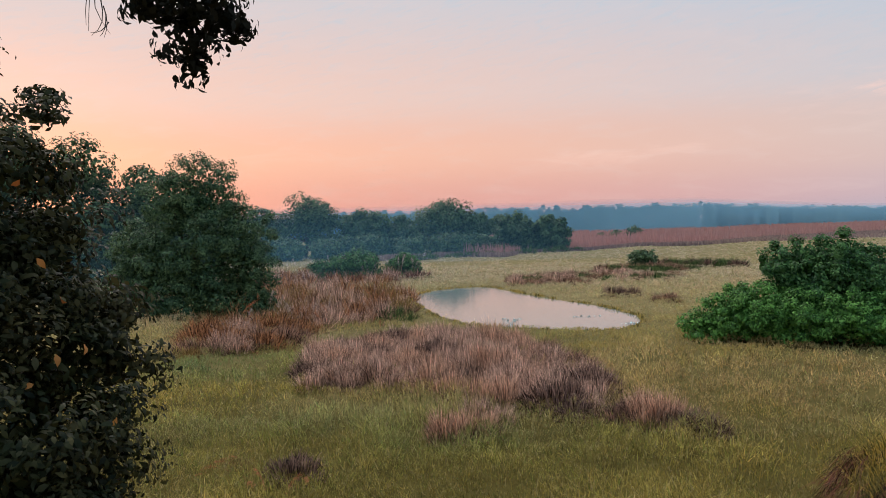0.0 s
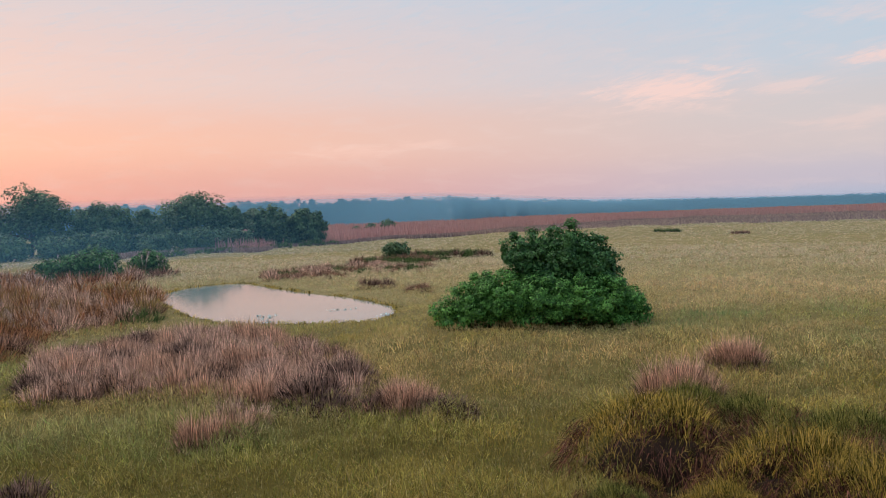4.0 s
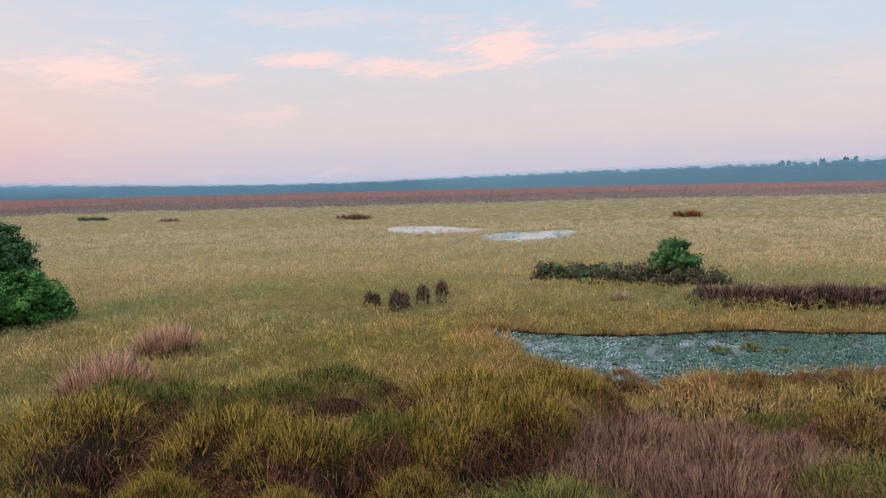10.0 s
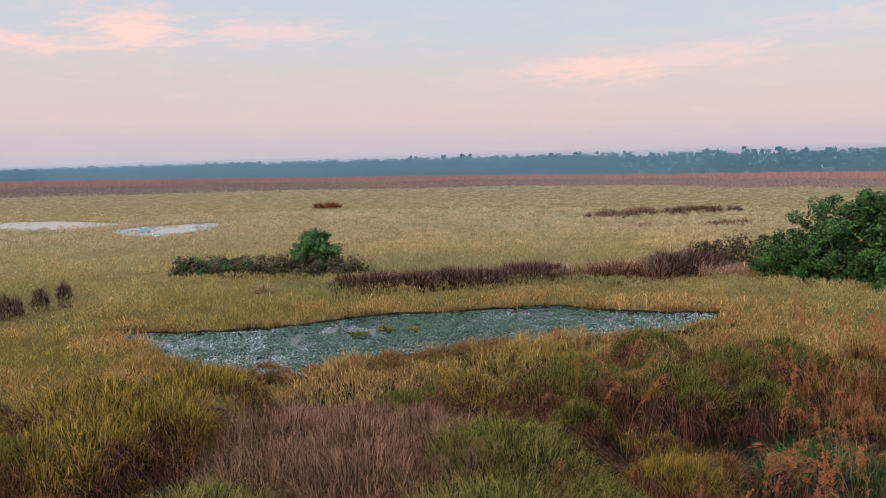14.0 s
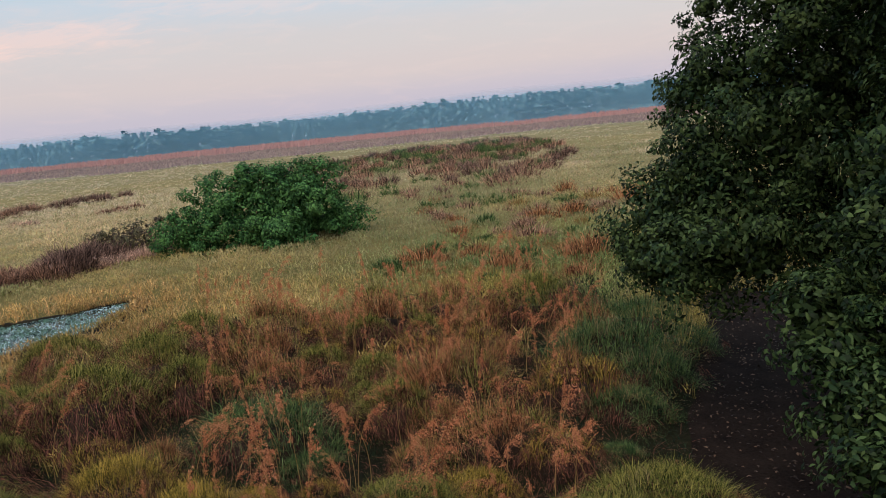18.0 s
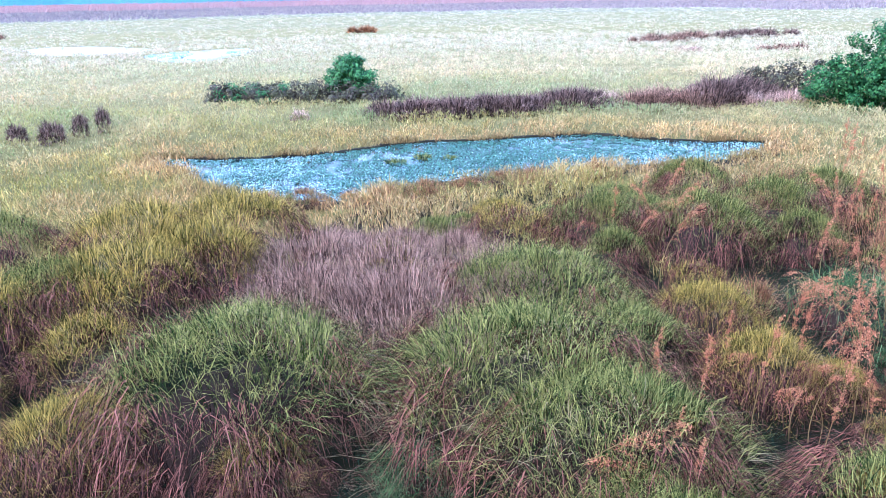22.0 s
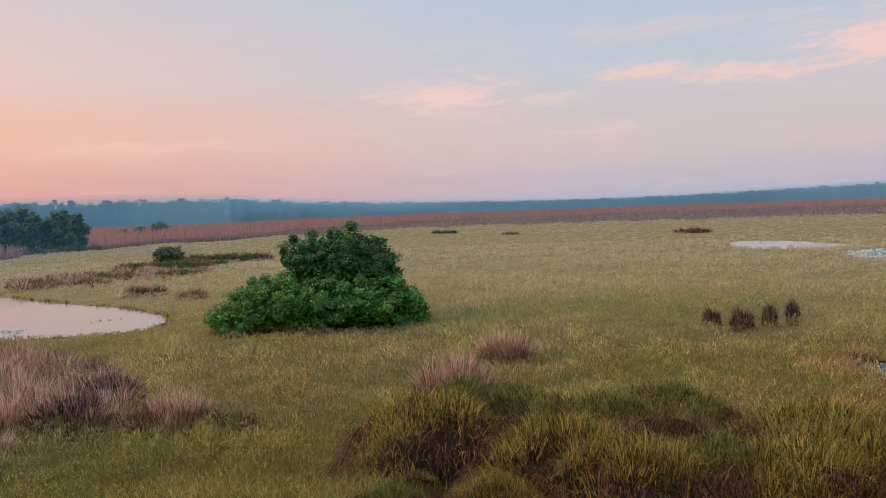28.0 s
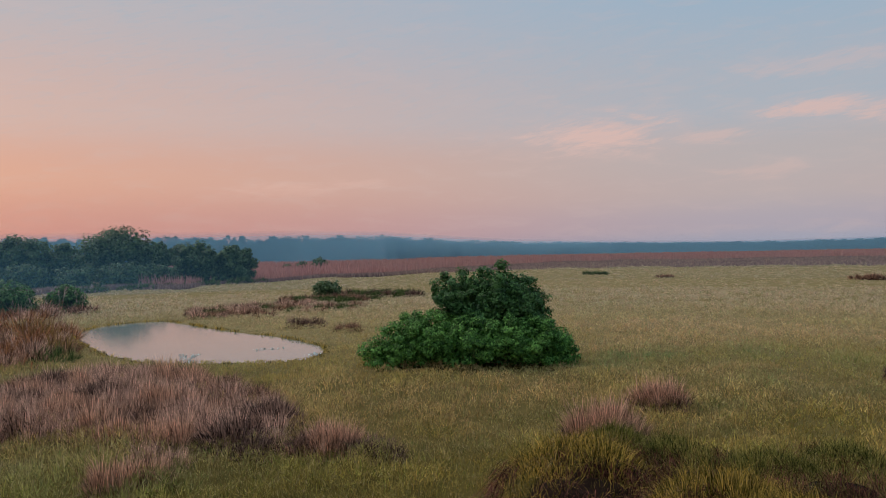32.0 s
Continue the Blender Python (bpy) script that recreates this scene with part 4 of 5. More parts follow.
for x, y, top, r in ((-28.5, 188, 15.3, 9.0), (-39, 187, 12.3, 6.0), (-14, 190, 11.4, 7.5), (-5, 192, 9.6, 5.0), (5.6, 190, 13.1, 9.5), (13.5, 193, 10.6, 5.0), (23, 188.6, 10.0, 6.0), (31.2, 187.4, 8.6, 5.2), (-48, 190, 13, 7)):
    round_tree("woodland_tree", x, y, top, r, 9500, 0.62, "leaf_tree", "rounded dark green tree of the misty wood edge")
for x, y, top, r in ((-30, 168, 5.0, 4.6), (-20, 172, 4.4, 5.2), (-11.5, 170, 5.2, 4.4), (-3, 174, 4.2, 4.6), (6, 173, 5.0, 4.8), (14, 177, 4.4, 4.2), (-39, 166, 5.4, 5.0)):
    round_tree("wood_edge_shrub", x, y, top, r, 2600, 0.55, "leaf_tree", "low blue-green shrub at the foot of the misty wood")
for x, y, top, r in ((80.5, 289, 5.6, 3.4), (74, 291, 3.9, 2.6), (69, 292, 3.2, 2.0)):
    round_tree("reed_field_shrub", x, y, top, r, 500, 0.9, "leaf_tree", "small dark shrub alone in the reed field")
for x, y, top, r in ((-8.0, 92, 4.0, 3.2), (-11.5, 93, 3.0, 2.2), (-2.3, 99, 3.1, 2.2)):
    round_tree("reed_bank_shrub", x, y, top, r, 2600, 0.34, "leaf_bush_dark", "round green shrub among pale plumed reeds")
round_tree("pond_shrub", 29.6, 102, 2.6, 2.0, 1500, 0.32, "leaf_tree", "small dark shrub beyond the pond")
tree("lone_shrub", 45.6, 10.3, [(0, 0, 1.5, 1.0, 1.1, 1.1), (-0.1, -0.9, 1.2, 0.8, 0.9, 0.8), (0.1, 0.9, 1.0, 0.9, 0.8, 0.8), (0, 0.2, 2.1, 0.6, 0.7, 0.6)], 3800, 0.17, "leaf_bush_dark",
     "small dark green shrub growing out of a bramble mound", "shrub", 70, 0.33, 0.55, "diamond", 0.07, 3)
br = empty("bramble_mound", 45.0, 13.0)
tagged(br, "low tangled brown and green bramble mound in the meadow", "bramble")
mound = [(rng.uniform(-0.6, 0.6), o, 0.35, 1.1, 1.0, rng.uniform(0.55, 0.95)) for o in np.arange(-5.2, 5.3, 0.8)]
part("dry_tangle", crown(mound, 6000, 0.2, 0.4, 120, 0.35, "diamond"), M["bramble"], br)
part("green_cover", crown([m for m in mound if m[1] > 0.5], 1400, 0.17, 0.35, 40, 0.5, "diamond", 0.0), M["leaf_bush_dark"], br, "green shoots over the dry tangle")
b3 = [(0, 0, 2.2, 2.6, 2.6, 2.4), (1.6, 2.2, 1.9, 2.4, 2.4, 2.4), (-1.2, -2.0, 2.7, 1.9, 1.9, 2.1), (-0.6, -1.2, 3.0, 1.6, 1.6, 1.6), (2.4, 4.2, 1.2, 1.8, 1.9, 1.4), (0.9, 1.0, 3.4, 1.4, 1.4, 1.3), (-2.0, -3.4, 1.0, 1.5, 1.4, 1.1), (0.6, -1.8, 0.7, 2.2, 1.8, 0.9), (-1.6, 0.6, 0.8, 1.8, 2.0, 1.0), (1.4, -3.4, 0.6, 1.5, 1.5, 0.8)]
tree("round_bush", 40.2, -20.6, b3, 34000, 0.165, "leaf_round", "large rounded dark green bush beside the lagoon", "bush", 260, 0.5, 0.55, "diamond", 0.1, 5)
tree("grey_bush", 46.0, -14.6, [(0, 0, 0.9, 1.6, 2.2, 1.2), (-0.6, -1.8, 1.1, 1.4, 1.4, 1.2), (0.4, 1.8, 0.7, 1.2, 1.5, 0.9)], 3200, 0.2, "bramble", "loose olive scrub beside the rounded bush", "bush", 70, 0.4, 0.35, "diamond", 0.05, 2)

rng = np.random.default_rng(25)
# the tree beside the lookout, with a branch that hangs into the view
foot = (-6.2, 6.6)
near_lobes = [(*np.subtract(sph(a, e, d), (*foot, 0)), r, r, r * h) for a, e, d, r, h in
              ((-31, -13, 8.5, 1.6, 1.0), (-25.2, -8.5, 8.6, 0.85, 0.8), (-30, -3, 8.6, 1.05, 0.9), (-30.5, 4.0, 8.7, 0.85, 0.9), (-33, 11.5, 8.9, 0.75, 0.9), (-28.5, -19, 8.2, 0.85, 1.0),
               (-26, 8.2, 8.7, 0.33, 0.5), (-38, -8, 8.8, 1.9, 1.4), (-38, 6, 9.2, 1.7, 1.4), (-26.5, -2.2, 8.8, 0.6, 0.8),
               (-25.5, -14.5, 8.4, 0.65, 1.0), (-22.3, -8.6, 8.5, 0.5, 0.8), (-26.5, -19.5, 8.2, 0.6, 1.0), (-23.3, -4.5, 8.6, 0.40, 0.9), (-25.2, 9.4, 8.7, 0.18, 0.6), (-25.6, 4.2, 8.7, 0.33, 0.8), (-25.0, 0.6, 8.7, 0.46, 0.9),
               (-24.0, -17.5, 8.2, 0.35, 1.0))]
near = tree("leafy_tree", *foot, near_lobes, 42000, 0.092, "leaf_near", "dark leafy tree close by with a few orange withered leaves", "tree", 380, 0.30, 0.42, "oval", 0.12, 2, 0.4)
spots = np.array([np.subtract(sph(a, e, 7.5), (*foot, 0)) for a, e in ((-26.2, -1.5), (-27.5, 3.8), (-23.8, -7.4), (-25.5, -8.0), (-22.2, -12.5), (-28.8, -4), (-27.2, -9.5), (-25, -4))])
part("withered_spray", leaves(spots, rng.normal(size=spots.shape) + np.array([0.4, -1, 0.3]), np.full(len(spots), 0.12), 0.5), M["leaf_orange"], near, "orange withered leaves")
hang = [(*np.subtract(sph(a, e, 5.0), (*foot, 0)), r, r, r * h) for a, e, r, h in
        ((-17.2, 17.5, 0.30, 1.0), (-16.3, 13.6, 0.17, 1.1), (-14.6, 15.2, 0.19, 1.0), (-18.6, 15.4, 0.15, 0.8), (-15.9, 11.6, 0.09, 1.0))]
part("hanging_branch", limb(np.subtract((-5.4, 6.4, 9.4), (*foot, 0)), np.subtract(sph(-16.6, 20.0, 5.0), (*foot, 0)), 0.09, 0.02), M["bark"], near)
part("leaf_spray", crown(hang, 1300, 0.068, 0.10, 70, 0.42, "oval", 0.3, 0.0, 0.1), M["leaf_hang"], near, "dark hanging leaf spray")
twigs = []
for k in range(7):
    a = np.subtract(sph(-22.4 + 0.15 * k, 17.5 - 0.5 * k, 5.2), (*foot, 0))
    b = np.subtract(sph(-22.4 + rng.uniform(-1.4, 1.4), 13.6 - 0.1 * k + rng.uniform(-0.4, 0.8), 5.2), (*foot, 0))
    twigs.append(limb(a, b, 0.004, 0.0012, 0.12, 5))
twigs.append(limb(np.subtract((-5.4, 6.4, 9.4), (*foot, 0)), np.subtract(sph(-22.4, 17.4, 5.2), (*foot, 0)), 0.05, 0.006))
part("dry_spray", join(*twigs), M["twig"], near, "thin bare dry twigs")

# trees over the path
f1, f2 = (6.2, -16.4), (1.6, -10.6)
lob1 = [(*np.subtract(sph(a, e, d), (*f1, 0)), r, r, r * h) for a, e, d, r, h in
        ((148.8, -9, 15, 2.1, 0.95), (152, -2, 15.2, 2.3, 1.0), (154.5, 6, 15.4, 2.3, 1.0), (158, 13, 15.5, 2.6, 1.0), (145.8, -11.0, 14.8, 1.2, 0.9), (150.5, 9.0, 15.2, 1.3, 0.9), (160, -2, 16, 2.8, 1.2), (147.6, 0.5, 15, 1.0, 1.0), (164, 8, 16, 3, 1.4), (155, -10, 14, 1.2, 0.7), (160, -9, 14, 2.0, 1.1), (146.5, -5.5, 15, 1.0, 1.0), (143.8, -8.5, 15.2, 1.05, 1.0), (144.6, -10.6, 14.8, 0.95, 0.7), (148.5, -10.8, 14.5, 1.0, 0.6), (161, 19, 15, 2.8, 1.0), (166, 0, 16, 3.0, 1.5))]
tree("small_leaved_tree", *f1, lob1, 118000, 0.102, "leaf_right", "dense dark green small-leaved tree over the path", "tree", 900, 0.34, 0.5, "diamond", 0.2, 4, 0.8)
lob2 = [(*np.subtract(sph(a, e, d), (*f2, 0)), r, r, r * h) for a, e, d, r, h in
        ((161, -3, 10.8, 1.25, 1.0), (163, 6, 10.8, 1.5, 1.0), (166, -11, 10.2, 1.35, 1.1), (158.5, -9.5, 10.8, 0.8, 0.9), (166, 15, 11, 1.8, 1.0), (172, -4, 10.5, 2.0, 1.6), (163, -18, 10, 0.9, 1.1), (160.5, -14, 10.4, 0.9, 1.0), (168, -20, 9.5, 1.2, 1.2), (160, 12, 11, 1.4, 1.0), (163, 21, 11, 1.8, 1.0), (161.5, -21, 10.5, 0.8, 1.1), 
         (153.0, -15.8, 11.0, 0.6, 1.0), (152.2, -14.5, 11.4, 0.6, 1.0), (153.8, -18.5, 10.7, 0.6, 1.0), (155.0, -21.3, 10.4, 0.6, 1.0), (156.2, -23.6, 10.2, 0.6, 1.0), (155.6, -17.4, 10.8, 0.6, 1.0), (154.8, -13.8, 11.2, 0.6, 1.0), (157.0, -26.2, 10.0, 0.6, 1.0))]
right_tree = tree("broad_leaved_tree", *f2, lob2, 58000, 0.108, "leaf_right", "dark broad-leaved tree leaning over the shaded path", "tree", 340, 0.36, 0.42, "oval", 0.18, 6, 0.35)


# ---- grasses ----
def tuft_mesh(n, r, h, length, width, droop=0.3, lean=0.7, seg=2, rim=0.0, cap=1.0):
    """A tuft of reeds: small fans stand all over a dome of radius r and height h, upright on top and leaning out at the rim."""
    per = 6
    c = max(4, n // per)
    ca, cq = rng.uniform(0, 2 * np.pi, c), np.sqrt(rng.uniform(rim, cap, c))
    cz = h * (1 - cq ** 4) * rng.uniform(0.8, 1.08, c) * (1 + 0.2 * np.sin(3 * ca + 1) * cq)
    if rim:
        cz = h * rng.uniform(0.12, 0.95, c) * (1.15 - 0.5 * cq)
    cl = rng.uniform(0.65, 1.2, c)
    k = np.repeat(np.arange(c), per)
    m = len(k)
    a = rng.uniform(0, 2 * np.pi, m)
    s = 0.09 * r * np.sqrt(rng.uniform(0, 1, m))
    base = np.stack([r * cq[k] * np.cos(ca[k]) + s * np.cos(a), r * cq[k] * np.sin(ca[k]) + s * np.sin(a), np.maximum(cz[k] - 0.1, 0)], 1)
    out = (cq[k] ** 1.5)[:, None] * np.stack([np.cos(ca[k]), np.sin(ca[k])], 1) * 0.9 + 0.5 * np.stack([np.cos(a), np.sin(a)], 1) * rng.uniform(0.2, 1.3, m)[:, None]
    tilt = np.clip(lean * np.hypot(out[:, 0], out[:, 1]) * rng.uniform(0.6, 1.4, m), 0, 1.4)
    ll = length * cl[k] * rng.uniform(0.55, 1.15, m)
    return blades(base, ll * np.cos(tilt), width * rng.uniform(0.6, 1.5, m), ll * np.sin(tilt) + 0.03, np.arctan2(out[:, 1], out[:, 0]), seg, droop * rng.uniform(0.3, 1.5, m))


def lumps(a, r):
    """How far a mound bulges at an angle."""
    return r * (1 + 0.13 * np.sin(2 * a + 0.7) + 0.09 * np.sin(5 * a + 2.0))


def mound_growth(n, r, h, length, width, droop, cap, seg, stray=0.2):
    """Living grass on a mound: sub-clumps of upright blades, each with its own length and lean, and stray arching blades."""
    c = max(6, n // 60)
    ca, cq = rng.uniform(0, 2 * np.pi, c), np.sqrt(rng.uniform(0, cap, c))
    cl, cr = rng.uniform(0.6, 1.25, c), rng.uniform(0.15, 0.28, c) * r
    way = rng.normal(0, 0.16, (c, 2)) + 0.55 * (cq ** 1.6)[:, None] * np.stack([np.cos(ca), np.sin(ca)], 1)
    k = rng.integers(0, c, n)
    a, q = rng.uniform(0, 2 * np.pi, n), np.sqrt(rng.uniform(0, 1, n))
    x = lumps(ca[k], r) * cq[k] * np.cos(ca[k]) + cr[k] * q * np.cos(a)
    y = lumps(ca[k], r) * cq[k] * np.sin(ca[k]) + cr[k] * q * np.sin(a)
    z = h * (1 - np.clip(np.hypot(x, y) / (1.12 * r), 0, 1) ** 2.6) * (0.9 + 0.2 * vnoise(x, y, 0.5 * r, 41))
    out = way[k] + 0.38 * q[:, None] * np.stack([np.cos(a), np.sin(a)], 1) + rng.normal(0, 0.16, (n, 2))
    ll = length * cl[k] * rng.uniform(0.5, 1.15, n)
    dr = droop * rng.uniform(0.2, 1.4, n)
    wild = rng.uniform(0, 1, n) < stray
    out[wild] = out[wild] * 1.5 + rng.normal(0, 0.5, (int(wild.sum()), 2))
    dr[wild] = rng.uniform(0.7, 1.25, int(wild.sum()))
    ll[wild] *= 1.25
    tilt = np.clip(np.hypot(out[:, 0], out[:, 1]), 0.02, 1.25)
    return blades(np.stack([x, y, np.maximum(z - 0.12, 0)], 1), ll * np.cos(tilt), width * rng.uniform(0.6, 1.4, n), ll * np.sin(tilt) + 0.02, np.arctan2(out[:, 1], out[:, 0]), seg, dr)


def mound_skirt(n, r, h, length, width, seg):
    """Dead blades that hang in locks from the shoulder of a mound towards the ground."""
    c = max(8, n // 34)
    la, lz, lt = rng.uniform(0, 2 * np.pi, c), rng.uniform(0.30, 0.98, c), rng.normal(0, 0.5, c)
    k = rng.integers(0, c, n)
    a = la[k] + rng.normal(0, 0.16, n)
    q = np.clip(1.02 - 0.42 * lz[k] ** 2 + rng.normal(0, 0.05, n), 0.3, 1.05)
    z = h * lz[k] * rng.uniform(0.85, 1.08, n) * 0.92
    ll = np.minimum(length * rng.uniform(0.4, 1.35, n), z + 0.25)
    turn = a + lt[k] + rng.normal(0, 0.6, n)
    rr = lumps(a, r) * q
    up = rng.uniform(0.18, 0.5, n) * ll
    fall = np.minimum(ll * rng.uniform(0.45, 1.0, n), z - 0.02)
    return blades(np.stack([rr * np.cos(a), rr * np.sin(a), z], 1), up, width * rng.uniform(0.6, 1.4, n), ll * rng.uniform(0.25, 0.65, n), turn, seg, 1 + fall / up)


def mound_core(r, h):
    """A dense dark core inside a mound: shade between the blades put into its colour."""
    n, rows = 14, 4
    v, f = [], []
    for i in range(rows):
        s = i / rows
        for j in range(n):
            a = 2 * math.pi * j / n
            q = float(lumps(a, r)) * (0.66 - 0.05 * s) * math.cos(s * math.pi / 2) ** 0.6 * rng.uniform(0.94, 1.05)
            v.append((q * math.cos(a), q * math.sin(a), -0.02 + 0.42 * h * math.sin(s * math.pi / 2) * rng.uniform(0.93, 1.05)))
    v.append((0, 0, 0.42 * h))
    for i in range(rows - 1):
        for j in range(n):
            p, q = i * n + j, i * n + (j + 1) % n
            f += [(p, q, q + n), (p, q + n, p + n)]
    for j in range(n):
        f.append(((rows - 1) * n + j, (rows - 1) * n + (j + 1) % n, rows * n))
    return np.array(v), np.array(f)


def tussock_kind(name, label, group, layers):
    """layers: part name, count, radius, dome height, blade length, width, droop, lean, rim, material, label."""
    ob = empty(name, 0, 0)
    tagged(ob, label, "grass tuft", group)
    for pn, n, r, h, ln, w, dr, lean, rim, m, lb in layers:
        part(pn, tuft_mesh(n, r, h, ln, w, dr, lean, 2, rim), M[m], ob, lb)
    return ob


def place(ob, x, y, s=1.0, rz=None, sz=None, used={}):
    """First call moves the pattern itself, later ones copy it."""
    rz = rng.uniform(0, 360) if rz is None else rz
    m = pose(x, y, 0, 0, 0, rz) @ Matrix.Diagonal((s, s, sz or s, 1))
    if ob.name not in used:
        used[ob.name] = True
        ob.matrix_basis = m
        return ob
    return copy_thing(ob, m)


rng = np.random.default_rng(21)
G1 = "tussocks below the lookout"
SKIRT = "drooping dead brown blades"


def kinds(q, w, seg):
    """The kinds of tussock; q scales the number of blades and w their width."""
    def k(name, label, r, h, growth, skirt, extra=None, mat="thatch"):
        ob = empty(name, 0, 0)
        tagged(ob, label, "grass tussock", G1)
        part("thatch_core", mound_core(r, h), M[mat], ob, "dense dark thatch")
        for pn, lb, (n, ln, bw, dr, cap, m) in [("growth", "", growth)] + ([("second_growth", extra[0], extra[1])] if extra else []):
            part(pn, mound_growth(int(n * q), r, h, ln, bw * w, dr, cap, seg), M[m], ob, lb)
        part("straw_growth", mound_growth(int(380 * q), r, h, growth[1] * 1.15, 0.0062 * w, 0.9, 1.0, seg, 0.75), M["blade_straw"], ob, "thin pale straw blades")
        n, ln, bw, m = skirt
        part("dead_skirt", mound_skirt(int(n * q), r, h, ln, bw * w, 2), M[m], ob, SKIRT)
        return ob
    return dict(
        green=k("grass_tussock", "green grass tussock with a reddish-brown dead skirt", 1.5, 1.42, (6000, 0.50, 0.0074, 0.5, 0.76, "blade_green"), (3400, 0.75, 0.0090, "blade_dead")),
        yellow=k("grass_tussock", "yellow-green grass tussock with reddish dead blades at its foot", 1.4, 1.32, (5800, 0.52, 0.0078, 0.45, 0.80, "blade_yellow"), (3000, 0.72, 0.0090, "blade_dead")),
        blue=k("grass_tussock", "blue-green grass tussock with long arching blades", 1.3, 0.8, (3200, 0.9, 0.010, 0.95, 1.0, "blade_blue"), (700, 0.6, 0.009, "blade_dead")),
        brown=k("dry_tussock", "wispy purple-brown dry grass tussock", 1.45, 0.95, (5600, 0.75, 0.0064, 0.45, 1.0, "blade_brown"), (1200, 0.6, 0.0075, "blade_dead")),
        dead=k("dry_tussock", "reddish-brown collapsed grass tussock", 1.4, 1.1, (2300, 0.6, 0.0085, 0.9, 1.0, "blade_dead"), (1900, 0.8, 0.0085, "blade_dead"),
               ("yellow-green blades", (1500, 0.6, 0.009, 0.45, 0.6, "blade_yellow"))),
        rust=k("rust_tussock", "rust-orange dry tall grass tussock", 1.25, 0.95, (1900, 0.9, 0.0085, 0.4, 0.95, "blade_rust"), (1300, 0.7, 0.0085, "blade_dead"),
               ("thin green blades", (1200, 0.7, 0.009, 0.5, 0.9, "blade_green"))),
    )


KINDS, KINDS_FAR = kinds(1.0, 1.0, 2), kinds(0.62, 1.1, 2)


def kind_at(x, y):
    az = math.degrees(math.atan2(x, y))
    d = math.hypot(x, y)
    u = rng.uniform()
    if az > 132 and d < 26:
        return "blue" if u < 0.38 else ("rust" if u < 0.68 else ("green" if u < 0.85 else "dead"))
    if az > 104:
        if d > 13:
            return "rust" if u < 0.42 else ("green" if u < 0.74 else ("dead" if u < 0.94 else "blue"))
        return "yellow" if u < 0.27 else ("dead" if u < 0.62 else ("green" if u < 0.9 else "rust"))
    if 72 < az < 92 and 11.5 < d < 18:
        return "brown" if u < 0.55 else ("dead" if u < 0.8 else "yellow")
    if 88 < az < 104 and 16 < d < 22:
        return "dead" if u < 0.45 else ("green" if u < 0.8 else "rust")
    if d > 18.5 and az > 60:
        return "yellow" if u < 0.5 else ("green" if u < 0.8 else "brown")
    return "yellow" if u < 0.40 else ("green" if u < 0.72 else "dead")


NEAR_MOUNDS = ((10.0, 4.2, "green", 1.5), (8.5, 3.3, "dead", 0.55), (8.9, 1.5, "blue", 0.42), (8.3, 4.9, "dead", 0.5), (8.6, 5.9, "yellow", 0.75), (10.5, 0.1, "green", 0.98), (7.2, 2.2, "yellow", 0.52), (7.3, -1.4, "green", 0.6), (7.4, -4.3, "green", 0.8), (7.5, -2.7, "rust", 0.5),
               (9.0, -2.2, "rust", 0.6), (10.1, -2.0, "dead", 0.7), (11.4, -3.5, "yellow", 0.95), (13.5, -3.1, "yellow", 0.95), (13.7, -0.1, "green", 0.9), (12.3, -6.1, "blue", 1.0), (13.9, -6.0, "blue", 1.05),
               (13.2, 3.9, "brown", 1.1), (12.7, 2.2, "brown", 1.1), (11.8, 1.5, "brown", 0.8), (14.6, 2.6, "brown", 1.1), (14.3, 0.9, "brown", 0.9), (15.2, 4.4, "brown", 1.0), (7.6, -7.5, "blue", 0.8), (8.4, -9.9, "blue", 0.65), (9.4, -11.4, "blue", 0.6), (11.6, -14.0, "blue", 1.1), (12.6, -16.4, "blue", 0.9), (15.3, -16.5, "blue", 1.0), (10.6, -11.4, "dead", 0.8))
FAR_MOUNDS = ((15.1, 6.8, "yellow", 1.15), (13.2, 7.6, "yellow", 1.1), (18.4, 0.4, "dead", 1.05), (18.5, -1.7, "green", 0.9), (18.0, -4.0, "green", 1.25), (19.8, -6.0, "green", 1.1), (22.4, -4.6, "green", 1.0),
              (21.2, -7.8, "green", 1.0), (18.6, -8.5, "rust", 1.0), (15.4, -15.5, "green", 1.1), (20.8, -10.0, "rust", 1.1), (18.7, -12.3, "rust", 1.2), (12.8, -9.7, "rust", 1.1), (10.8, -7.4, "rust", 0.9))
EDGE_MOUNDS = ((11.2, 9.6, "yellow", 1.12), (9.6, 8.6, "yellow", 0.95), (12.8, 8.6, "green", 1.12), (15.9, 8.6, "yellow", 1.23), (15.6, 12.1, "green", 1.23), (13.9, 12.6, "green", 1.23), (17.0, 6.8, "yellow", 1.12),
               (10.4, 14.9, "yellow", 1.34), (12.3, 16.2, "green", 1.18), (12.9, 14.5, "green", 1.12), (11.2, 11.4, "yellow", 1.12), (9.0, 10.9, "yellow", 1.01), (13.6, 10.4, "dead", 0.90))
OPEN_SPOTS = ((9.4, 1.8, 0.7), (8.0, 3.9, 0.6), (8.5, 0.4, 0.5), (9.6, 7.1, 0.8), (16.0, -2.4, 0.6), (10.5, 1.9, 0.7))


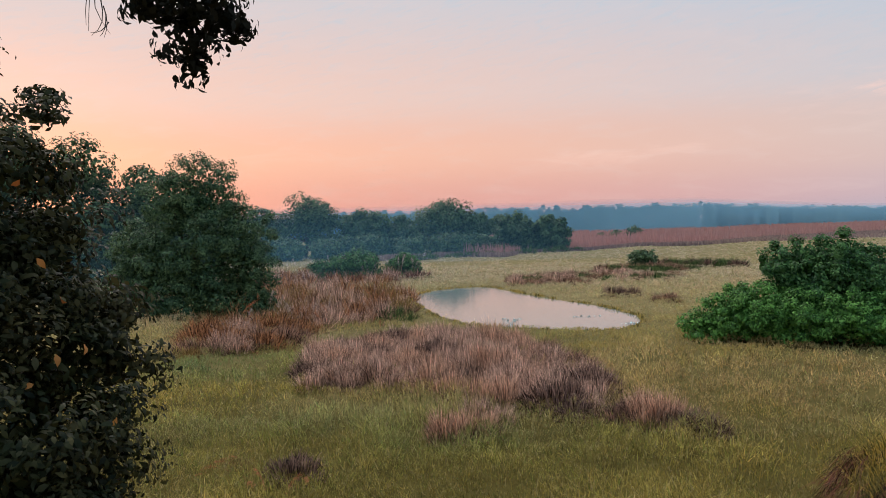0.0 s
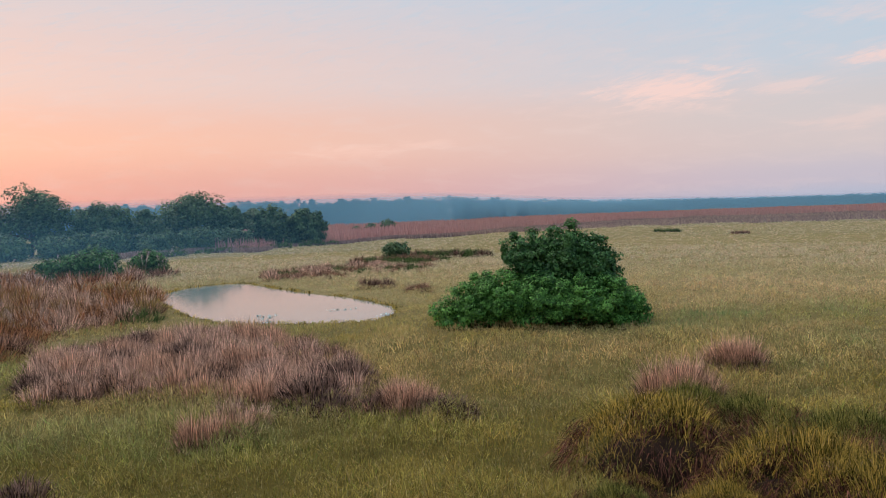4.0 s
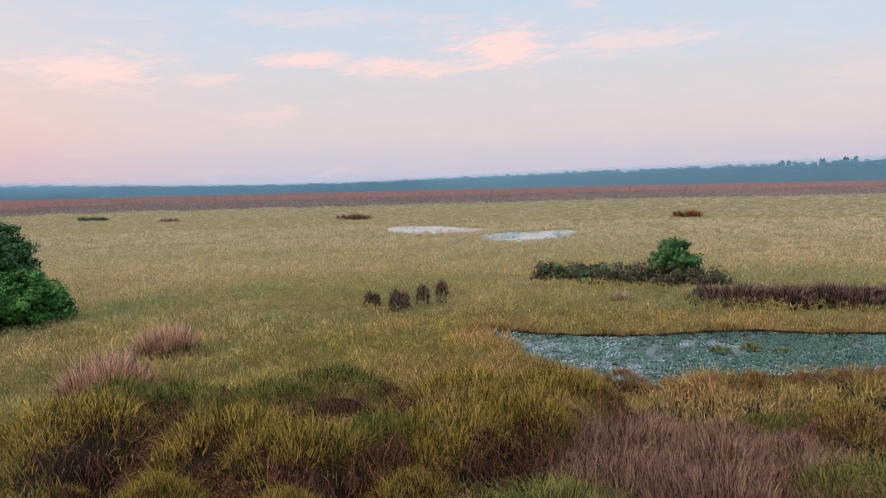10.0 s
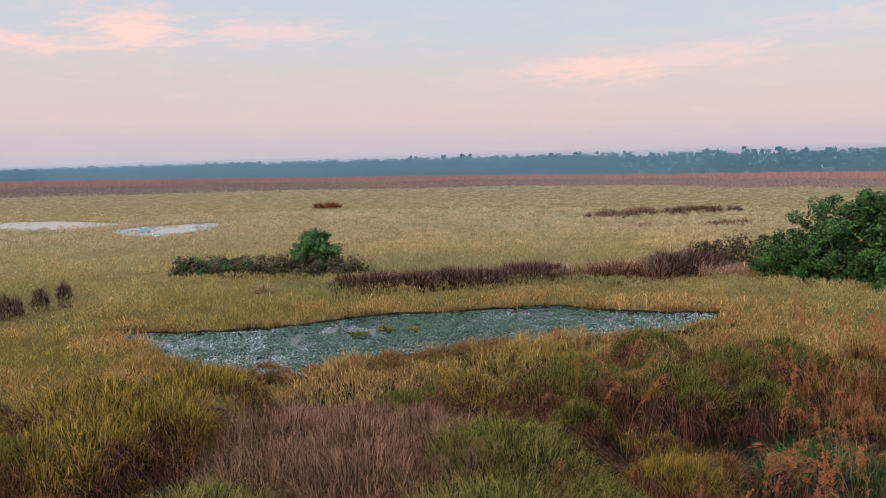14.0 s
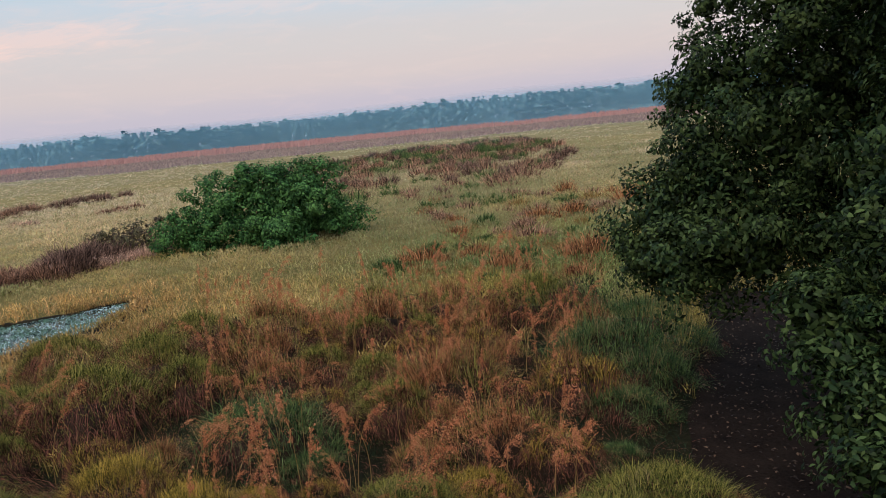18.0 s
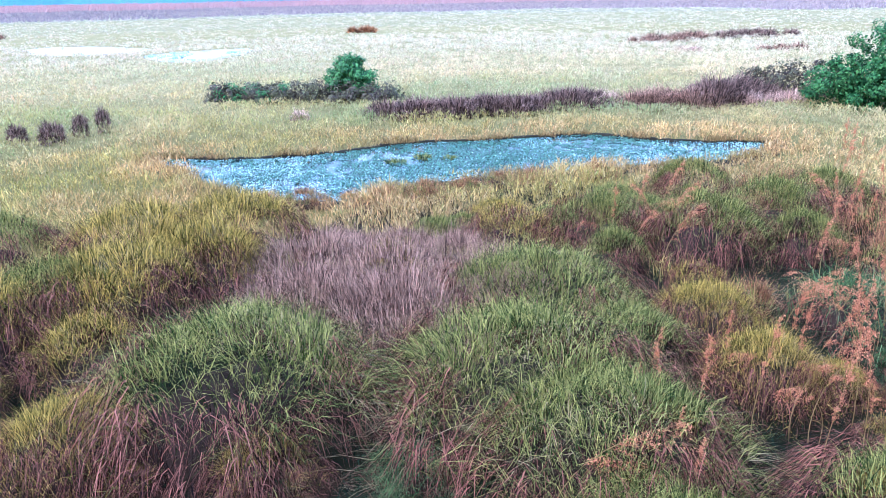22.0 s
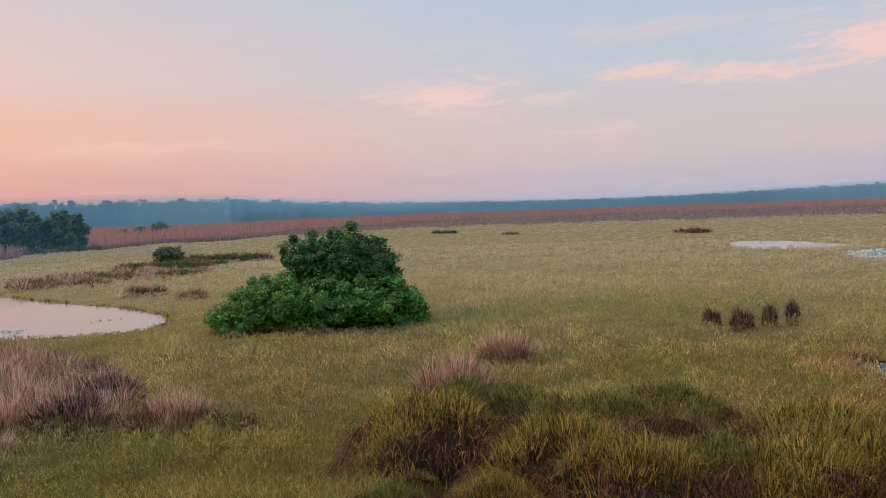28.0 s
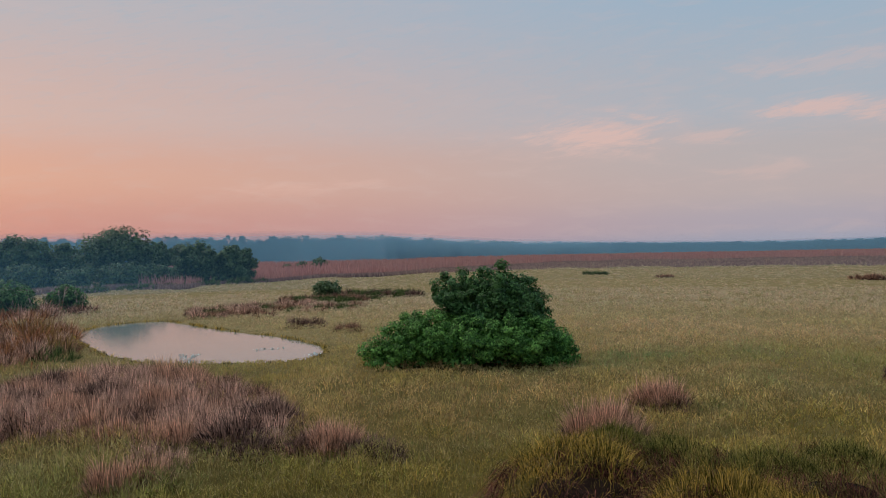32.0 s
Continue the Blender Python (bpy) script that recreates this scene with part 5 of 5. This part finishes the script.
def tussock_field():
    made = []
    for x, y, k, s in NEAR_MOUNDS + FAR_MOUNDS + EDGE_MOUNDS:
        made.append((x, y, s))
        place((KINDS if math.hypot(x, y) < 14.5 else KINDS_FAR)[k], x, y, s, sz=min(s, 1.06))
    tries = 0
    while len(made) < 142 and tries < 12000:
        tries += 1
        d, az = math.sqrt(rng.uniform(4.5 ** 2, 27 ** 2)), rng.uniform(24, 149)
        x, y = d * math.sin(radians(az)), d * math.cos(radians(az))
        px, py = np.array([x]), np.array([y])
        if d > float(tussock_limit(px, py)[0]) or within(LAGOON_LIST, x + 0.8, y) or within(LAGOON_LIST, x, y) or within(PATH_LIST, x, y) or within(PATH_LIST, x, y - 0.6):
            continue
        if d < 9.4 and az < 96:
            continue
        s = rng.uniform(0.5, 0.85)
        if any(math.hypot(x - a, y - b) < (0.95 if az < 74 else 0.7) * (s + q) for a, b, q in made) or any(math.hypot(x - a, y - b) < r + 0.5 * s for a, b, r in OPEN_SPOTS):
            continue
        made.append((x, y, s))
        place((KINDS if d < 12.6 else KINDS_FAR)[kind_at(x, y)], x, y, s, sz=s * rng.uniform(0.85, 1.1) * (0.8 if d > 19 and az < 100 else 1.0))


rng = np.random.default_rng(22)
tussock_field()
for t in range(15):
    u = t / 14
    place(KINDS_FAR["rust"], 21.2 + 4.9 * u + rng.normal(0, 0.25), 6.8 - 9.2 * u + rng.normal(0, 0.4), rng.uniform(0.4, 0.62), sz=rng.uniform(0.3, 0.45))

G2 = "reed tufts on the plain"
BLUSH = tussock_kind("reed_tuft", "blush-coloured dry reed tuft with a dark foot", G2, [
    ("dry_growth", 560, 0.5, 0.42, 0.85, 0.014, 0.25, 0.4, 0.0, "blade_blush", ""), ("dead_skirt", 320, 0.55, 0.5, 0.45, 0.018, 0.6, 0.8, 0.3, "blade_dark", "dark dead blades at the foot")])
ISLE = tussock_kind("reed_tuft", "low yellow-green grass tuft growing out of the lagoon", G2, [("green_growth", 420, 0.32, 0.1, 0.30, 0.014, 0.35, 0.7, 0.0, "blade_green", "")])
PINK = tussock_kind("reed_tuft", "pinkish dry reed tuft with pale feathery tips", G2, [
    ("dry_growth", 640, 0.66, 0.42, 0.92, 0.015, 0.3, 0.5, 0.0, "blade_pink", ""), ("dead_skirt", 300, 0.7, 0.5, 0.5, 0.020, 0.6, 0.9, 0.3, "blade_dark", "dark dead blades at the foot")])
DARK = tussock_kind("reed_tuft", "dark brown dead reed tuft", G2, [("dry_growth", 820, 0.78, 0.5, 0.56, 0.020, 0.4, 0.65, 0.0, "blade_dark", ""), ("dead_skirt", 380, 0.85, 0.7, 0.5, 0.024, 0.8, 0.6, 0.4, "blade_dark", "")])
BROWN = tussock_kind("reed_tuft", "brown dry reed tuft in the open meadow", G2, [("dry_growth", 800, 0.88, 0.4, 0.64, 0.016, 0.5, 0.85, 0.0, "blade_brown", "")])
RUST = tussock_kind("reed_tuft", "tall orange-brown dry reed tuft", G2, [("dry_growth", 600, 0.85, 0.42, 0.66, 0.015, 0.6, 0.95, 0.0, "blade_rust", "")])
GOLD = tussock_kind("reed_tuft", "straw-coloured dry reed tuft in the meadow", G2, [("dry_growth", 560, 0.75, 0.45, 0.7, 0.016, 0.5, 0.85, 0.0, "blade_gold", "")])
GREEN = tussock_kind("reed_tuft", "low grey-green grass tuft on the plain", G2, [("green_growth", 520, 0.8, 0.6, 0.5, 0.026, 0.4, 0.7, 0.0, "blade_blue", "")])
FAR_TUFTS = {}


def far_tuft(ob, x, y, s):
    """Tufts far out on the plain are joined by kind into one mass of coarse blades."""
    FAR_TUFTS.setdefault(ob.name, []).append((x, y, s))


def join_far_tufts():
    spec = {PINK.name: ("blade_pink", 1.35, 0.55), DARK.name: ("blade_dark", 1.1, 0.5), BROWN.name: ("blade_brown", 1.1, 0.7), RUST.name: ("blade_rust", 1.5, 0.6),
            GOLD.name: ("blade_gold", 1.4, 0.6), GREEN.name: ("blade_blue", 1.0, 0.7), BLUSH.name: ("blade_blush", 1.25, 0.5)}
    for nm, spots in FAR_TUFTS.items():
        mat, h, r = spec[nm]
        sets = []
        for x, y, s in spots:
            v, f = tuft_mesh(240, r * s * 1.25, h * s * 0.35, h * s * 0.70, 0.0006 * math.hypot(x, y) + 0.006, 0.3, 0.75, 1)
            sets.append((v + np.array([x, y, 0]), f))
        v, f = join(*sets)
        ob = new("far_reeds", tri_mesh("far_reeds", v, f, M[mat]))
        tagged(ob, "scattered dry reed clumps far out on the plain", "reeds", kind="stuff")


def fill(poly, kinds, gap, s0, s1, limit=120):
    """Tufts scattered over a stretch of the plan; kinds are (pattern, weight)."""
    poly = np.array(poly, float)
    lo, hi, made = poly.min(0), poly.max(0), []
    shape = [tuple(map(float, p)) for p in poly]
    wts = np.array([w for _, w in kinds])
    for _ in range(7000):
        if len(made) >= limit:
            break
        x, y = rng.uniform(lo[0], hi[0]), rng.uniform(lo[1], hi[1])
        if not within(shape, x, y) or any(within(w, x, y) for w in WATER_LISTS):
            continue
        if made and min(math.hypot(x - a, y - b) for a, b in made) < gap:
            continue
        made.append((x, y))
        (place if math.hypot(x, y) < 47 else far_tuft)(kinds[rng.choice(len(kinds), p=wts / wts.sum())][0], x, y, rng.uniform(s0, s1))


def row(x0, y0, x1, y1, n, ob, s0, s1, spread=0.3):
    for k in range(n):
        t = (k + 0.5) / n
        x, y = x0 + (x1 - x0) * t + rng.normal(0, spread), y0 + (y1 - y0) * t + rng.normal(0, spread)
        (place if math.hypot(x, y) < 47 else far_tuft)(ob, x, y, rng.uniform(s0, s1))


# the purple-pink reed bed before the pond
rng = np.random.default_rng(23)
fill([(-5.3, 33.9), (-4.2, 28.6), (-2.2, 29.0), (-0.2, 27.2), (2.5, 25.0), (4.7, 23.6), (6.1, 24.6), (6.4, 31.0), (4.8, 37.9), (2.2, 41.8), (-1.6, 40.6), (-5.1, 37.6)], [(PINK, 0.58), (BLUSH, 0.16), (DARK, 0.08), (BROWN, 0.18)], 0.82, 0.85, 1.25, 160)
row(5.0, 22.9, 6.2, 22.4, 2, DARK, 0.65, 0.8)
row(5.2, 23.4, 6.4, 22.9, 2, BROWN, 0.7, 0.85)
row(6.3, 22.8, 7.6, 22.1, 6, BLUSH, 0.85, 1.1)
row(7.5, 21.4, 8.2, 20.6, 2, DARK, 0.65, 0.8)
row(0.5, 21.6, 1.6, 21.6, 3, BLUSH, 0.85, 1.0, 0.15)
row(1.4, 23.8, 2.4, 23.4, 2, PINK, 0.7, 0.85, 0.2)
place(DARK, -3.2, 18.4, 0.75)
row(-4.6, 18.9, -3.6, 18.2, 3, GOLD, 0.6, 0.75)
# rust reeds left of the bed, pale plumed reeds along the wood
fill([(-11.5, 37.5), (-8.0, 39), (-6.2, 47), (-1.6, 50), (-1.0, 58), (-4.2, 62), (-9, 60), (-13, 46)], [(RUST, 0.12), (GOLD, 0.26), (PINK, 0.34), (BROWN, 0.22), (GREEN, 0.06)], 1.3, 1.1, 1.6, 78)
fill([(-14, 58), (-15.5, 71), (-8, 71), (-1.6, 68), (-1.6, 62), (-4.2, 60)], [(RUST, 0.14), (GOLD, 0.2), (BROWN, 0.26), (PINK, 0.4)], 1.6, 1.3, 1.8, 46)
row(-14.0, 47, -10.5, 45, 5, GREEN, 0.9, 1.2)
fill([(-24, 84), (-16, 72), (-9, 78), (-3, 84), (0, 97), (-10, 101), (-20, 103)], [(PINK, 0.5), (RUST, 0.25), (BROWN, 0.25)], 2.4, 1.3, 1.8, 60)
# pink clumps beside the green tussocks
row(14.1, 19.9, 15.2, 19.1, 5, BLUSH, 1.15, 1.4, 0.2)
row(18.9, 22.9, 19.7, 22.3, 4, BLUSH, 1.05, 1.25, 0.1)
# four dark stooks
STOOK = tussock_kind("reed_stook", "narrow upright dark brown reed stook in the meadow", G2, [("dry_growth", 620, 0.42, 0.78, 0.40, 0.018, 0.4, 0.5, 0.0, "blade_dark", ""), ("dead_skirt", 760, 0.46, 1.05, 0.5, 0.018, 1.1, 0.45, 0.5, "blade_dark", "")])
for x, y, s, sz in ((31.0, 21.6, 0.86, 1.08), (31.5, 20.35, 1.25, 1.05), (33.4, 20.15, 0.84, 1.1), (34.5, 19.65, 0.8, 1.25)):
    place(STOOK, x, y, s, sz=sz)
# dark and straw strips behind the lagoon
row(38.6, 6.2, 40.9, -0.4, 14, DARK, 1.0, 1.25)
row(42.4, -1.3, 42.6, -3.4, 4, DARK, 1.1, 1.35)
row(42.7, -3.9, 42.7, -5.0, 2, PINK, 1.05, 1.2)
row(42.8, -5.8, 43.0, -9.4, 6, BROWN, 1.2, 1.5)
row(44.0, -9.8, 46.2, -14.0, 8, DARK, 1.35, 1.7)
row(43.0, -11.8, 44.6, -14.8, 4, PINK, 0.8, 1.0)
place(PINK, 38.0, 11.3, 0.7)
row(39.8, 8.8, 41.6, 6.8, 4, GOLD, 0.5, 0.7)
# far islets
row(96.5, -13.3, 104, -21.5, 14, BROWN, 1.1, 1.6, 0.8)
row(104, -21.5, 109, -34.0, 14, DARK, 1.2, 1.6, 0.8)
row(83, -24, 83.5, -27, 4, BROWN, 0.8, 1.1)
row(81.6, -15, 82.5, -17.5, 3, PINK, 0.6, 0.8)
row(121.5, 91.5, 123.5, 86.5, 7, BROWN, 1.2, 1.5, 0.5)
row(131.5, 29.5, 132.5, 25.5, 6, RUST, 0.9, 1.3, 0.5)
row(112, 158, 116, 154, 5, GREEN, 1.1, 1.5, 0.6)
row(109, 128, 111, 126, 3, BROWN, 0.9, 1.1)
# strips beyond the pond
fill([(7.6, 84), (9.0, 78.5), (16.0, 77), (18.0, 88), (14.5, 92)], [(BROWN, 0.35), (PINK, 0.4), (GREEN, 0.25)], 1.3, 0.7, 1.2, 34)
fill([(16.5, 92), (17.5, 84), (26, 78), (28.5, 84), (22.5, 92)], [(BROWN, 0.4), (PINK, 0.25), (GREEN, 0.35)], 1.5, 0.7, 1.2, 32)
fill([(22, 99), (24.5, 93), (30, 91), (34, 94), (30, 101)], [(GREEN, 0.6), (BROWN, 0.4)], 1.2, 0.9, 1.4, 36)
fill([(33.5, 108), (34.5, 103), (41.5, 98), (43, 102)], [(GREEN, 0.7), (DARK, 0.3)], 1.1, 1.2, 1.7, 34)
row(15.8, 63.5, 17.4, 62.8, 3, DARK, 1.0, 1.3)
place(BROWN, 18.4, 57.6, 1.1)
row(-2, 150, 36, 183, 16, GREEN, 1.6, 2.2, 1.5)
# scrub towards the right
fill([(62, -32), (48, -34), (46, -48), (70, -84), (120, -130), (150, -120), (120, -60), (85, -40)], [(DARK, 0.22), (BROWN, 0.36), (GREEN, 0.42)], 1.7, 1.1, 2.0, 300)
fill([(27, -24), (23, -27), (31, -44), (46, -42), (44, -32)], [(RUST, 0.18), (GREEN, 0.36), (BROWN, 0.26), (GOLD, 0.2)], 1.7, 0.6, 1.1, 52)
fill([(20, -18), (17, -19), (22, -27), (28, -24), (27, -17)], [(RUST, 0.28), (GREEN, 0.42), (GOLD, 0.3)], 1.5, 0.7, 1.1, 26)


join_far_tufts()


# ---- plumed stalks ----
def plume_kind(name, h, lean, mat, label, full=1.0):
    """A stalk that arches over; from its upper part hang feathery branchlets set with small spikelets."""
    ob = empty(name, 0, 0)
    tagged(ob, label, "plumed grass", "plumed stalks")
    s = np.linspace(0, 1, 11)
    pts = np.stack([lean * s ** 2.4, 0.04 * np.sin(s * 5), h * (s - 0.16 * lean * s ** 4)], 1)
    part("stalk", tube(pts, 0.008 * (1 - 0.8 * s), 4), M["blade_gold"], ob)
    nb, per = 42, 12
    t = np.sort(rng.uniform(0.56, 1.0, nb))
    root = np.stack([np.interp(t, s, pts[:, k]) for k in range(3)], 1)
    ahead = np.stack([np.interp(np.minimum(t + 0.05, 1.05), s, pts[:, k]) for k in range(3)], 1) - root
    ahead /= np.maximum(np.linalg.norm(ahead, axis=1, keepdims=True), 1e-6)
    side = rng.normal(0, 0.42, (nb, 3)) + np.array([0.35, 0, -0.35 * min(lean, 1.0)])
    ln = full * (0.05 + 0.20 * np.sin(np.clip((1.04 - t) / 0.48, 0, 1) * math.pi * 0.8)) * rng.uniform(0.6, 1.25, nb)
    u = np.tile(np.linspace(0.1, 1, per), nb)
    k = np.repeat(np.arange(nb), per)
    p = root[k] + (ahead[k] * 0.95 + side[k] * 0.75) * (ln[k] * u)[:, None] - np.array([0, 0, 1.0]) * (0.5 * ln[k] * u * u)[:, None] + rng.normal(0, 0.012, (nb * per, 3))
    twig = blades(root, np.full(nb, 0.001), np.full(nb, 0.004), np.full(nb, 0.001), np.zeros(nb), 1)
    twig[0].reshape(nb, 3, 3)[:, 2] = p.reshape(nb, per, 3)[:, -1]
    part("plume", join(twig, leaves(p, rng.normal(size=p.shape) + np.array([0, 0, 0.4]), rng.uniform(0.020, 0.042, len(p)), 0.30, "diamond")), M[mat], ob)
    return ob


P = [plume_kind("plumed_stalk", 2.2, 0.2, "plume", "upright rust-orange plumed grass stalk", 0.75), plume_kind("plumed_stalk", 2.05, 0.7, "plume", "leaning orange plumed grass stalk"),
     plume_kind("plumed_stalk", 1.75, 1.25, "plume", "arching orange plumed grass stalk", 1.15), plume_kind("plumed_stalk", 2.3, 0.4, "plume_pale", "tall pale plumed grass stalk", 1.2)]


def plume_field(n, az0, az1, d0, d1, kinds, s0=0.7, s1=1.1):
    for _ in range(n):
        d, az = math.sqrt(rng.uniform(d0 * d0, d1 * d1)), radians(rng.uniform(az0, az1))
        x, y = d * math.sin(az), d * math.cos(az)
        if within(LAGOON_LIST, x, y) or within(PATH_LIST, x, y):
            continue
        place(P[rng.choice(kinds)], x, y, rng.uniform(s0, s1))


rng = np.random.default_rng(24)
plume_field(56, 106, 139, 10, 16, [0, 0, 0, 1, 2], 0.85, 1.15)
plume_field(105, 110, 138, 16, 27, [0, 0, 0, 1, 1, 2], 0.9, 1.3)
plume_field(30, 98, 134, 7.5, 12, [0, 1, 2, 2], 0.6, 0.95)
plume_field(6, 92, 100, 15, 20, [1, 2])
for k, x, y, s, rz in ((0, 9.0, -4.2, 0.95, -80), (0, 8.7, -3.4, 0.8, -60), (2, 8.3, -4.4, 1.0, -95), (2, 7.7, -0.2, 0.9, -80), (1, 8.1, -5.2, 1.0, -100), (2, 7.4, -4.0, 0.9, -100), (2, 18.0, -2.3, 0.85, -90),
                       (1, 17.6, -3.0, 0.8, -85), (2, 7.6, -7.4, 1.1, -60), (0, 17.4, -1.9, 0.75, 0)):
    place(P[k], x, y, s * 1.3, rz)
plume_field(7, -18, -8, 13, 19, [1, 2], 0.5, 0.7)
plume_field(30, -15, -3, 40, 60, [1, 3], 0.7, 1.1)
plume_field(34, -15, 0, 84, 104, [3, 3, 3], 1.0, 1.5)


# ---- floating leaves, fallen leaves ----
def pads(name, outline, n, size, mat, label, keep):
    lo, hi = outline.min(0), outline.max(0)
    x, y = rng.uniform(lo[0], hi[0], n), rng.uniform(lo[1], hi[1], n)
    ok = inside(outline, x, y) & keep(x, y)
    x, y = x[ok], y[ok]
    n = len(x)
    nm = np.tile([0.0, 0.0, 1.0], (n, 1)) + rng.normal(size=(n, 3)) * 0.22
    v, f = leaves(np.stack([x, y, rng.uniform(0.045, 0.075, n)], 1), nm, size * rng.uniform(0.5, 1.4, n), 0.85, "diamond")
    ob = new(name, tri_mesh(name, v, f, M[mat]))
    tagged(ob, label, "water plants", kind="stuff")


rng = np.random.default_rng(27)
pads("floating_leaves", LAGOON, 95000, 0.062, "pad", "dark green floating leaves covering the lagoon", lambda x, y: 0.5 * vnoise(x, y, 2.4, 31) + 0.8 * vnoise(x, y, 0.3, 32) > 0.5)
pads("pale_floating_leaves", LAGOON, 100000, 0.046, "pad_pale", "pale silvery floating leaves on the lagoon", lambda x, y: 0.5 * vnoise(x, y, 3.0, 35) + 0.3 * vnoise(x, y, 0.5, 32) + 0.03 * (29 - x) + rng.normal(0, 0.16, len(x)) > 0.44)
pads("floating_leaves", POND, 9000, 0.12, "pad_pale", "pale floating leaves at the shallow end of the pond", lambda x, y: (vnoise(x, y, 2.5, 33) > 0.45) & (y < 50) & (x > 5))
pads("floating_leaves", POOL_B, 3000, 0.2, "pad_pale", "pale floating leaves on the far pool", lambda x, y: vnoise(x, y, 2.5, 34) > 0.5)
for x, y, k in ((28.0, 4.8, 1.0), (28.8, 3.9, 1.0), (28.8, 2.9, 0.8)):
    place(ISLE, x, y, k)
n = 3400
x, y = rng.uniform(2.5, 12, n), rng.uniform(-21, -7, n)
ok = inside(PATHWAY, x, y)
x, y = x[ok], y[ok]
v, f = leaves(np.stack([x, y, np.full(len(x), 0.035)], 1), np.tile([0.0, 0.0, 1.0], (len(x), 1)) + rng.normal(size=(len(x), 3)) * 0.25, rng.uniform(0.05, 0.11, len(x)), 0.5, "diamond")
tagged(new("fallen_leaves", tri_mesh("fallen_leaves", v, f, M["leaf_fallen"])), "dry fallen leaves on the dark path", "leaves", kind="stuff")

# patterns that found no place are taken away
for ob in [o for o in scene.objects if o.type == "EMPTY" and o.parent is None and o.matrix_basis.translation.length < 0.01]:
    for c in list(ob.children):
        bpy.data.objects.remove(c)
    bpy.data.objects.remove(ob)
